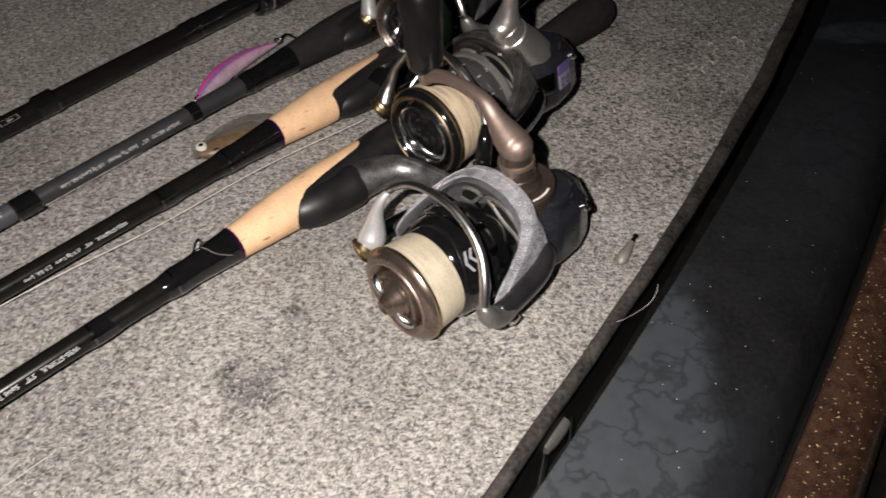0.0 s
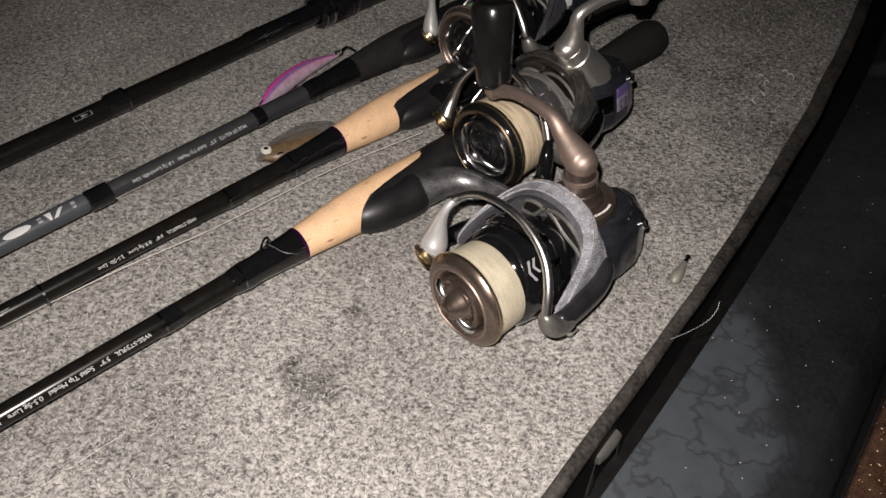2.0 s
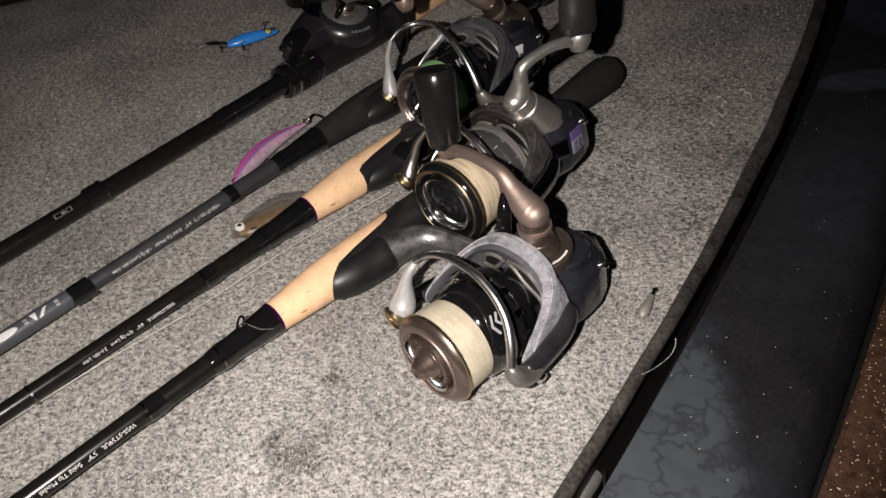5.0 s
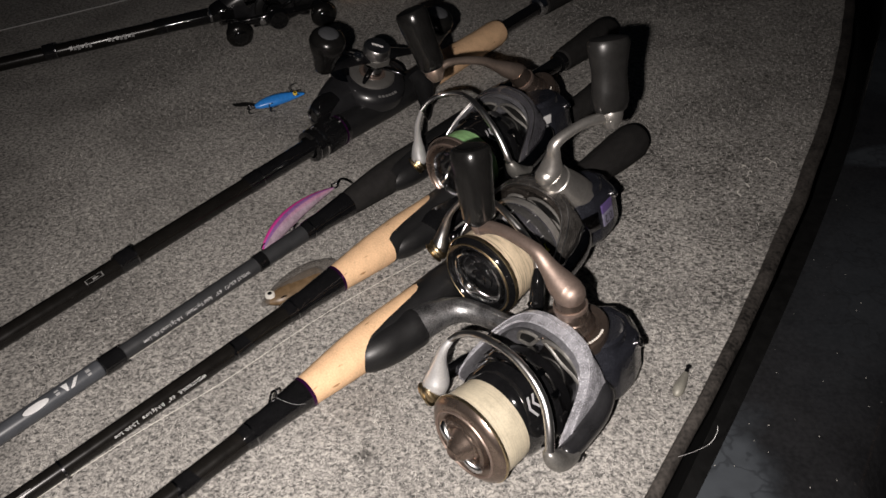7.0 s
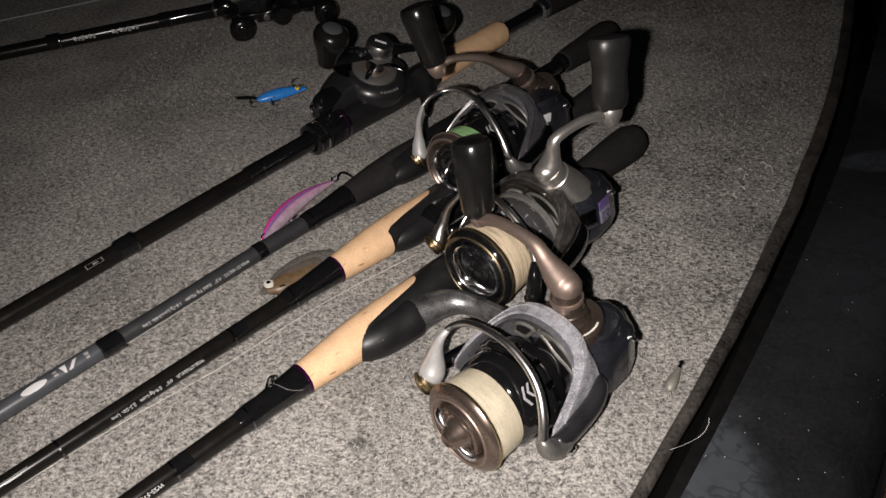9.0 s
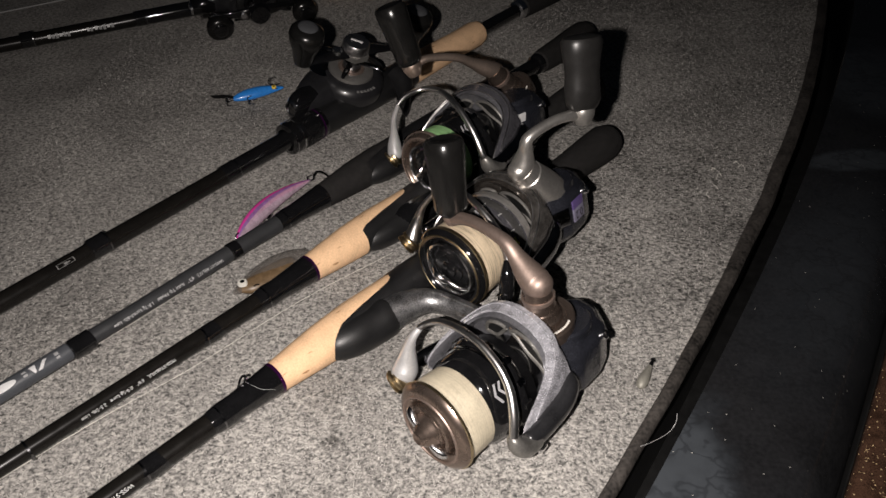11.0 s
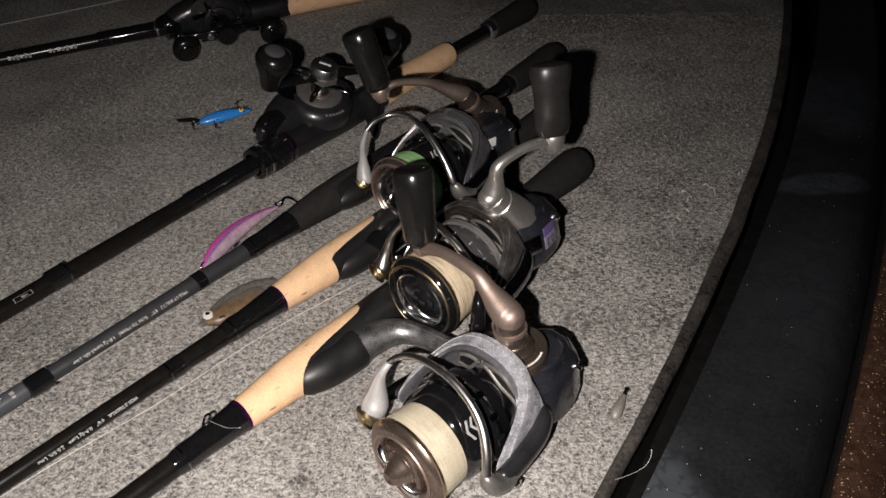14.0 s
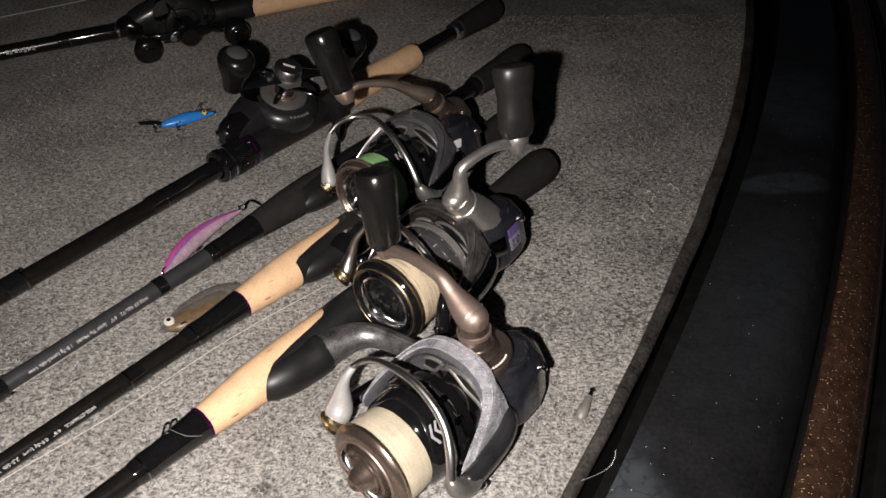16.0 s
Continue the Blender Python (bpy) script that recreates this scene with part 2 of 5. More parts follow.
    my.inputs["B"].default_value = (0.3, 0.29, 0.27, 1)
    l.new(my.outputs["Result"], b.inputs["Base Color"])
    rm = n.new("ShaderNodeMix")
    l.new(film_sheen, rm.inputs["Factor"]), l.new(rough, rm.inputs["A"])
    rm.inputs["B"].default_value = 0.7
    l.new(rm.outputs["Result"], b.inputs["Roughness"])
    return m


def line_material(name, color, pitch, streak):
    """Fishing line wound on a spool: fine turns across the axis."""
    m = material(name, color, 0.42, vary=0.14, scale=140, spec=0.5)
    n, l = m.node_tree.nodes, m.node_tree.links
    b = n["Principled BSDF"]
    tc, mp, w, bp = n.new("ShaderNodeTexCoord"), n.new("ShaderNodeMapping"), n.new("ShaderNodeTexWave"), n.new("ShaderNodeBump")
    mp.inputs["Rotation"].default_value = (0.0, 0.05, 0.08)
    w.bands_direction = "X"
    w.inputs["Scale"].default_value, w.inputs["Distortion"].default_value, w.inputs["Detail Scale"].default_value = pitch, 1.2, 0.6
    bp.inputs["Strength"].default_value, bp.inputs["Distance"].default_value = 0.22, 0.0004
    l.new(tc.outputs["Object"], mp.inputs[0]), l.new(mp.outputs[0], w.inputs["Vector"])
    l.new(w.outputs["Fac"], bp.inputs["Height"]), l.new(bp.outputs[0], b.inputs["Normal"])
    # darker gaps between some turns
    base = b.inputs["Base Color"].links[0].from_socket
    sm, sn, sr, sv = n.new("ShaderNodeMapping"), n.new("ShaderNodeTexNoise"), n.new("ShaderNodeMapRange"), n.new("ShaderNodeVectorMath")
    sm.inputs["Scale"].default_value = (26, 1, 1)
    sm.inputs["Rotation"].default_value = (0.0, 0.06, 0.05)
    sn.inputs["Scale"].default_value, sn.inputs["Detail"].default_value = 55, 3
    sr.inputs["From Min"].default_value, sr.inputs["From Max"].default_value = 0.36, 0.52
    sr.inputs["To Min"].default_value, sr.inputs["To Max"].default_value = 1 - streak, 1.03
    sv.operation = "SCALE"
    l.new(tc.outputs["Object"], sm.inputs[0]), l.new(sm.outputs[0], sn.inputs["Vector"]), l.new(sn.outputs["Fac"], sr.inputs["Value"])
    l.new(base, sv.inputs[0]), l.new(sr.outputs[0], sv.inputs["Scale"]), l.new(sv.outputs[0], b.inputs["Base Color"])
    return m


def clear_material(name, color, rough=0.08, transmission=0.9):
    m = material(name, color, rough, vary=0.05)
    m.node_tree.nodes["Principled BSDF"].inputs["Transmission Weight"].default_value = transmission
    m.node_tree.nodes["Principled BSDF"].inputs["IOR"].default_value = 1.35
    return m


CARPET = carpet_material()
CORK = cork_material()
GUNWALE = gunwale_material()
FLAKE = flake_material("bronze_flake_gelcoat", (0.058, 0.031, 0.020), (0.95, 0.72, 0.40), 2600, 0.014)
TRIM = material("worn_grey_rubber", (0.043, 0.038, 0.034), 0.65, vary=0.8, scale=60, bump=0.4, bump_scale=250)
DARK = material("dark_plastic", (0.006, 0.006, 0.006), 0.5, vary=0.3)
ALU = material("dull_aluminium", (0.16, 0.17, 0.18), 0.5, 0.4, vary=0.3, scale=50)
BLANK = material("matte_black_blank", (0.0075, 0.0068, 0.006), 0.22, vary=0.3, scale=200, spec=0.4)
BLANK_GREY = material("grey_blank", (0.060, 0.064, 0.072), 0.35, vary=0.15, scale=150)
BLANK_SLATE = material("slate_blank", (0.030, 0.031, 0.033), 0.4, vary=0.15, scale=150)
GLOSS = material("gloss_black", (0.006, 0.006, 0.0065), 0.08, vary=0.3, coat=0.6, bump=0.1, bump_scale=220)
WRAP = material("epoxy_thread_wrap", (0.006, 0.006, 0.0065), 0.07, vary=0.3, coat=0.6, bump=0.14, bump_scale=240)
SEAT = material("satin_black_seat", (0.011, 0.011, 0.0115), 0.40, vary=0.25, bump=0.06, bump_scale=1500)
EVA = material("eva_foam", (0.021, 0.020, 0.0195), 0.85, vary=0.3, scale=300, bump=0.4, bump_scale=1800, spec=0.15)
PURPLE = material("purple_ring", (0.07, 0.008, 0.08), 0.18, 0.7, vary=0.2)
CHROME = material("bright_chrome", (0.82, 0.82, 0.83), 0.2, 1.0, vary=0.12)
STEEL = material("brushed_steel", (0.66, 0.645, 0.635), 0.3, 1.0, vary=0.15)
SATIN = material("satin_silver", (0.74, 0.74, 0.74), 0.36, 0.6, vary=0.1)
EMBLEM = material("pale_grey_emblem", (0.42, 0.42, 0.43), 0.35, 0.2, vary=0.1)
BRONZE = material("bronze_metal", (0.35, 0.27, 0.23), 0.52, 0.85, vary=0.12, scale=90, bump=0.03, bump_scale=2500)
BRONZE_DARK = material("dark_bronze", (0.27, 0.21, 0.175), 0.28, 0.9, vary=0.15)
GOLD = material("gold_ring", (0.50, 0.40, 0.25), 0.32, 1.0, vary=0.1)
ROTOR = flake_material("speckled_grey_paint", (0.25, 0.25, 0.27), (0.6, 0.6, 0.65), 3200, 0.08, 0.32)
ROTOR_IN = material("grey_rotor", (0.165, 0.165, 0.178), 0.30, 0.45, vary=0.3, scale=80, coat=0.6)
GUN = material("gunmetal", (0.27, 0.27, 0.28), 0.16, 1.0, vary=0.2)
STEM = material("dark_metallic_stem", (0.33, 0.33, 0.335), 0.36, 0.9, vary=0.6, scale=170, bump=0.14, bump_scale=900)
END_GREY = material("satin_grey_metal", (0.27, 0.262, 0.245), 0.42, 0.7, vary=0.2, scale=120)
NAVY = material("navy_black_body", (0.016, 0.017, 0.022), 0.26, vary=0.3, coat=0.35)
RUBBER = material("black_rubber_knob", (0.008, 0.0078, 0.0075), 0.20, vary=0.25, scale=150, bump=0.04, bump_scale=1500)
KNOB_MATTE = material("soft_touch_knob", (0.017, 0.0165, 0.016), 0.33, vary=0.25, scale=150, spec=0.4)
SMOKY_BROWN = material("smoky_brown_rotor", (0.050, 0.044, 0.039), 0.18, 0.5, vary=0.5, scale=90, coat=0.6)
ROTOR_DARK = material("dark_grey_rotor", (0.105, 0.103, 0.115), 0.22, 0.5, vary=0.3, scale=80, coat=0.6)
BRONZE_POLISHED = material("polished_bronze", (0.66, 0.52, 0.43), 0.32, 0.9, vary=0.12, scale=90)
ARM_SILVER = material("satin_silver_arm", (0.54, 0.52, 0.49), 0.34, 0.86, vary=0.12, scale=90, bump=0.03, bump_scale=2200)
SMOKY = material("smoky_grey_metal", (0.10, 0.098, 0.095), 0.17, 0.6, vary=0.3, scale=110, coat=0.5)
SMOKY_RIM = material("dusty_smoked_chrome", (0.22, 0.205, 0.19), 0.17, 0.8, vary=0.7, scale=130, coat=0.9)
CREAM = line_material("cream_line", (0.52, 0.462, 0.345), 700, 0.12)
TAN = line_material("tan_braid", (0.62, 0.51, 0.36), 420, 0.45)
GREEN = line_material("green_braid", (0.30, 0.55, 0.24), 420, 0.3)
WHITE = material("white_print", (0.6, 0.6, 0.6), 0.5, vary=0.1)
SATIN_DARK = material("satin_grey_cap", (0.15, 0.155, 0.165), 0.16, 0.6, vary=0.1, coat=0.5)
FRAME_BLACK = material("black_reel_frame", (0.017, 0.017, 0.0185), 0.30, vary=0.25, coat=0.3)
FAINT = material("faint_grey_print", (0.16, 0.158, 0.155), 0.4, vary=0.2)
GREYPRINT = material("grey_print", (0.3, 0.3, 0.3), 0.5, vary=0.1)
LILAC = material("pale_lilac_sticker", (0.19, 0.18, 0.25), 0.35, vary=0.2)
VIOLET = material("violet_sticker", (0.11, 0.075, 0.21), 0.35, vary=0.15)
PINK = material("pink_paint", (0.85, 0.07, 0.42), 0.25, vary=0.12, coat=0.4)
LAVENDER = material("lavender_foil", (0.40, 0.19, 0.50), 0.22, 0.3, vary=0.3, scale=350, coat=0.6)
PEARL = material("pearl_violet", (0.56, 0.43, 0.52), 0.25, vary=0.3, scale=260, coat=0.6, alpha=0.6)
BROWN = material("brown_insert", (0.13, 0.085, 0.045), 0.4, vary=0.35, scale=400)
SMOKE = material("smoky_clear_shell", (0.17, 0.155, 0.14), 0.1, vary=0.25, scale=200, coat=0.6, alpha=0.42)
BLUE = material("blue_paint", (0.03, 0.24, 0.72), 0.3, vary=0.2, scale=300, coat=0.4)
YELLOW = material("yellow_eye", (0.85, 0.6, 0.08), 0.3)
LEAD = material("lead_grey", (0.30, 0.29, 0.25), 0.5, 0.3, vary=0.2, scale=300)
NYLON = clear_material("clear_nylon", (0.85, 0.85, 0.85), 0.15, 0.5)
PALE = material("pale_lint", (0.7, 0.68, 0.62), 0.6)
NEON = material("yellow_print", (0.6, 0.7, 0.05), 0.4)


# ---- building tools ----
def part(name, bm, mat, parent=None, label="", smooth=True):
    """Links a bmesh as one mesh object, under a thing or a part where one is given."""
    bmesh.ops.recalc_face_normals(bm, faces=bm.faces[:])
    me = bpy.data.meshes.new(name)
    bm.to_mesh(me)
    bm.free()
    me.materials.append(mat)
    if smooth:
        me.shade_smooth()
        me.set_sharp_from_angle(angle=radians(38))
    ob = new(name, me)
    ob.parent = parent
    return tagged(ob, label) if label else ob


def thing(name, m, label, category, group="", kind=""):
    ob = new(name)
    ob.empty_display_size = 0.01
    ob.matrix_world = m
    return tagged(ob, label, category, group, kind)


def grid(rings, closed=True, caps=True):
    """A skin over rings of points."""
    bm = bmesh.new()
    rows = [[bm.verts.new(p) for p in ring] for ring in rings[:-1]]
    rows.append(rows[0] if rings[-1] is rings[0] else [bm.verts.new(p) for p in rings[-1]])
    n = len(rows[0])
    for a, b in zip(rows, rows[1:]):
        for i in range(n if closed else n - 1):
            j = (i + 1) % n
            bm.faces.new((a[i], a[j], b[j], b[i]))
    if caps and closed:
        bm.faces.new(rows[0]), bm.faces.new(rows[-1])
    return bm


def basis(axis):
    z = Vector(axis).normalized()
    x = z.orthogonal().normalized()
    return x, z.cross(x), z


def lathe(profile, origin=(0, 0, 0), axis=(1, 0, 0), segs=40):
    """Turns (along, radius) pairs about an axis."""
    o, (u, v, w) = Vector(origin), basis(axis)
    rings = []
    for s, r in profile:
        r = max(r, 1e-5)
        rings.append([o + w * s + (u * math.cos(a) + v * math.sin(a)) * r for a in (2 * math.pi * i / segs for i in range(segs))])
    hollow = profile[0][1] > 1e-4 and profile[-1][1] > 1e-4
    return grid(rings + rings[:1] if hollow else rings, caps=not hollow)


def smooth_path(points, steps=6):
    """Catmull-Rom through points of any length of tuple."""
    p = [np.array(q, float) for q in points]
    p = [2 * p[0] - p[1]] + p + [2 * p[-1] - p[-2]]
    out = []
    for a, b, c, d in zip(p, p[1:], p[2:], p[3:]):
        for i in range(steps):
            t = i / steps
            out.append(0.5 * (2 * b + (c - a) * t + (2 * a - 5 * b + 4 * c - d) * t * t + (3 * b - a - 3 * c + d) * t**3))
    out.append(p[-2])
    return out


def tube(points, segs=12, steps=6, flat=1.0, up=(0, 0, 1)):
    """A round or flattened rod along points of (x, y, z, radius)."""
    pts = smooth_path(points, steps)
    rings = []
    for i, q in enumerate(pts):
        t = Vector(pts[min(i + 1, len(pts) - 1)][:3]) - Vector(pts[max(i - 1, 0)][:3])
        t.normalize()
        side = t.cross(Vector(up))
        side = side.normalized() if side.length > 1e-4 else t.orthogonal().normalized()
        top = side.cross(t)
        rings.append([Vector(q[:3]) + (side * math.cos(a) + top * math.sin(a) * flat) * max(q[3], 1e-5) for a in (2 * math.pi * k / segs for k in range(segs))])
    return grid(rings)


def loft(sections, segs=32, power=2.6):
    """Rounded boxes along x: (x, cy, cz, ry, rz)."""
    rings = []
    for x, cy, cz, ry, rz in smooth_path(sections, 4):
        ring = []
        for k in range(segs):
            a = 2 * math.pi * k / segs
            c, s = math.cos(a), math.sin(a)
            ring.append((x, cy + math.copysign(abs(c) ** (2 / power), c) * max(ry, 1e-4), cz + math.copysign(abs(s) ** (2 / power), s) * max(rz, 1e-4)))
        rings.append(ring)
    return grid(rings)


def box(size, at=(0, 0, 0), bevel=0.0, turn=None):
    bm = bmesh.new()
    bmesh.ops.create_cube(bm, size=1)
    bmesh.ops.scale(bm, vec=size, verts=bm.verts)
    if bevel:
        bmesh.ops.bevel(bm, geom=bm.edges[:], offset=bevel, segments=2, profile=0.6, affect="EDGES")
    if turn is not None:
        bmesh.ops.rotate(bm, matrix=turn, verts=bm.verts)
    bmesh.ops.translate(bm, vec=at, verts=bm.verts)
    return bm


# ---- the deck, its edge and the gunwale ----
def edge_x(y):
    """The curved side of the deck, as a parabola along its length."""
    return -0.0846 + 0.7245 * y - 0.240 * y * y


def edge_frame(y):
    slope = 0.7245 - 0.48 * y
    n = Vector((1, -slope, 0)).normalized()
    return Vector((edge_x(y), y, 0)), n


def sweep(profile, y0=-0.45, y1=1.35, steps=120, jitter=0.0, grow=0.0):
    """A section of (out, z) pairs carried along the deck's edge; grow widens it towards the far end."""
    rings = []
    for i in range(steps + 1):
        y = y0 + (y1 - y0) * i / steps
        o, n = edge_frame(y)
        w = jitter * noise.noise(Vector((y * 30, 1.7, 0)))
        f = min(1.0, max(0.0, (y - 0.20) / 0.25))
        k = 1 + grow * f * f * (3 - 2 * f)
        rings.append([o + n * (d * k + w) + Vector((0, 0, z)) for d, z in profile])
    return rings


def build_setting():
    bm = bmesh.new()
    ny, nx = 90, 60
    rows = []
    for j in range(ny + 1):
        y = -0.45 + 1.8 * j / ny
        x1 = edge_x(y) + 0.0012
        rows.append([bm.verts.new((-1.3 + (x1 + 1.3) * (i / nx), y, 0.0)) for i in range(nx + 1)])
    for a, b in zip(rows, rows[1:]):
        for i in range(nx):
            bm.faces.new((a[i], a[i + 1], b[i + 1], b[i]))
    tagged(part("floor", bm, CARPET), "grey flecked marine carpet covering the boat deck", "carpet", kind="structure")
    trim = grid(sweep([(0.0, -0.0040), (0.0, 0.0004), (0.0008, 0.0014), (0.0024, 0.0017), (0.0042, 0.0011), (0.0054, -0.0006), (0.0056, -0.0024), (0.0050, -0.0040)], jitter=0.0009, grow=0.6), closed=True)
    tagged(part("trim", trim, TRIM), "worn dark grey rubber edging along the carpet", "edging", kind="structure")
    gap = grid(sweep([(0.0, -0.0043), (0.0042, -0.0043), (0.0044, -0.05), (0.03, -0.05), (0.03, -0.06), (0.0, -0.06)]), closed=True)
    tagged(part("gutter", gap, DARK), "dark gutter beside the carpeted deck", "gutter", kind="structure")
    gun = grid(sweep([(0.023, -0.05), (0.0222, 0.03), (0.0222, 0.042), (0.050, 0.0425), (0.0570, 0.0421), (0.0630, 0.0407), (0.0680, 0.0380), (0.0725, 0.0338), (0.0760, 0.0285), (0.0776, 0.0262), (0.0776, -0.06)]), closed=True)
    tagged(part("gunwale", gun, GUNWALE), "glossy black gunwale with dried dusty water marks", "gunwale", kind="structure")
    # strip added so that the shaded step beside the hull edge stays black
    seal = grid(sweep([(0.0778, -0.06), (0.0778, 0.0404), (0.0784, 0.0404), (0.0784, -0.06)]), closed=True)
    tagged(part("dark_strip", seal, DARK), "thin black strip added between gunwale and hull edge", "seal", kind="structure")
    hull = grid(sweep([(0.0786, -0.06), (0.0786, 0.0412), (0.0789, 0.0424), (0.0798, 0.0432), (0.0820, 0.0437), (0.0860, 0.0436), (0.0920, 0.0418), (0.0980, 0.0372), (0.1015, 0.030), (0.104, 0.018), (0.104, -0.06)]), closed=True)
    tagged(part("hull_cap", hull, FLAKE), "bronze metal-flake hull edge with glittering chips and scratches", "hull", kind="structure")
    rail = grid(sweep([(0.1042, -0.06), (0.1042, 0.022), (0.107, 0.027), (0.112, 0.027), (0.114, 0.02), (0.114, -0.06)]), closed=True)
    tagged(part("rub_rail", rail, DARK), "black rub rail along the hull", "rail", kind="structure")
    lip = grid(sweep([(0.1142, -0.06), (0.1142, 0.016), (0.118, 0.019), (0.16, 0.017), (0.164, 0.01), (0.164, -0.06)]), closed=True)
    tagged(part("side_rail", lip, ALU), "dull grey metal rail outside the hull", "rail", kind="structure")
    water = bmesh.new()
    bmesh.ops.create_grid(water, x_segments=1, y_segments=1, size=40)
    bmesh.ops.translate(water, vec=(0, 0, -0.5), verts=water.verts)
    tagged(part("ground", water, DARK), "dark ground in the night around the boat", "ground", kind="structure")


# ---- rods ----
def lettering(text, size, radius, start, angle, mat, parent, label):
    """Printed text wrapped on a rod, running from start away from the grip, its foot towards the far side."""
    cu = bpy.data.curves.new("print", "FONT")
    cu.body, cu.size = text, size
    ob = new("print", cu)
    dg = bpy.context.evaluated_depsgraph_get()
    me = bpy.data.meshes.new_from_object(ob.evaluated_get(dg))
    bpy.data.objects.remove(ob)
    bm = bmesh.new()
    bm.from_mesh(me)
    bpy.data.meshes.remove(me)
    bmesh.ops.triangulate(bm, faces=bm.faces[:])
    for v in bm.verts:
        a = angle + (v.co.y - size * 0.35) / radius
        v.co = Vector((start - v.co.x, radius * math.cos(a), radius * math.sin(a)))
    ob = part("lettering", bm, mat, parent, label, smooth=False)
    return ob


def patch(s0, s1, a0, a1, radius, mat, parent, name="print_bar", label="", nseg=8, taper=0.0):
    """A printed bar on a round surface: from s0 to s1 along, a0 to a1 degrees round."""
    rings = []
    for i in range(nseg + 1):
        s = s0 + (s1 - s0) * i / nseg
        r = radius + taper * (s - s0)
        rings.append([(s, r * math.cos(radians(a0 + (a1 - a0) * k / 8)), r * math.sin(radians(a0 + (a1 - a0) * k / 8))) for k in range(9)])
    return part(name, grid(rings, closed=False), mat, parent, label)


def rod_frame(p, d, z):
    d = Vector((d[0], d[1], 0)).normalized()
    y = Vector((-d.y, d.x, 0))
    return Matrix(((d.x, y.x, 0, p[0]), (d.y, y.y, 0, p[1]), (0, 0, 1, z), (0, 0, 0, 1)))


def style_wraps(places):
    """Thread windings lie between neighbouring rings of a rod."""
    p = sorted(places)
    return [(a, b) for a, b in zip(p, p[1:]) if b - a < 0.015]


def rings_on(rod, places, r, mat=GUN, w=0.0009):
    for s in places:
        part("ring", lathe([(s, r * 0.9), (s, r), (s + w, r), (s + w, r * 0.9)], segs=28), mat, rod)


def skewed_sleeve(s_near, s_far, s_end, radius, far=95, segs=40, rows=10):
    """A sleeve whose front edge runs on a slant: short on one side, long on the other. radius(s)."""
    rings = []
    for j in range(rows + 1):
        ring = []
        for k in range(segs):
            a = 2 * math.pi * k / segs
            away = abs((math.degrees(a) - far + 180) % 360 - 180)
            w = min(1.0, max(0.0, (62 - away) / 40))
            w = w * w * (3 - 2 * w)
            s0 = s_near + (s_far - s_near) * w
            s = s0 + (s_end - s0) * j / rows
            r = radius(s) + (0.0007 if j else 0.0001)
            ring.append((s, r * math.cos(a), r * math.sin(a)))
        rings.append(ring)
    return grid(rings)


def grip_radius(s):
    """The swelling front grip of a spinning rod."""
    pts = ((0.0, 0.0076), (0.012, 0.0088), (0.03, 0.0104), (0.05, 0.0111), (0.075, 0.0104), (0.10, 0.0100), (0.20, 0.0100))
    return float(np.interp(s, [p[0] for p in pts], [p[1] for p in pts]))


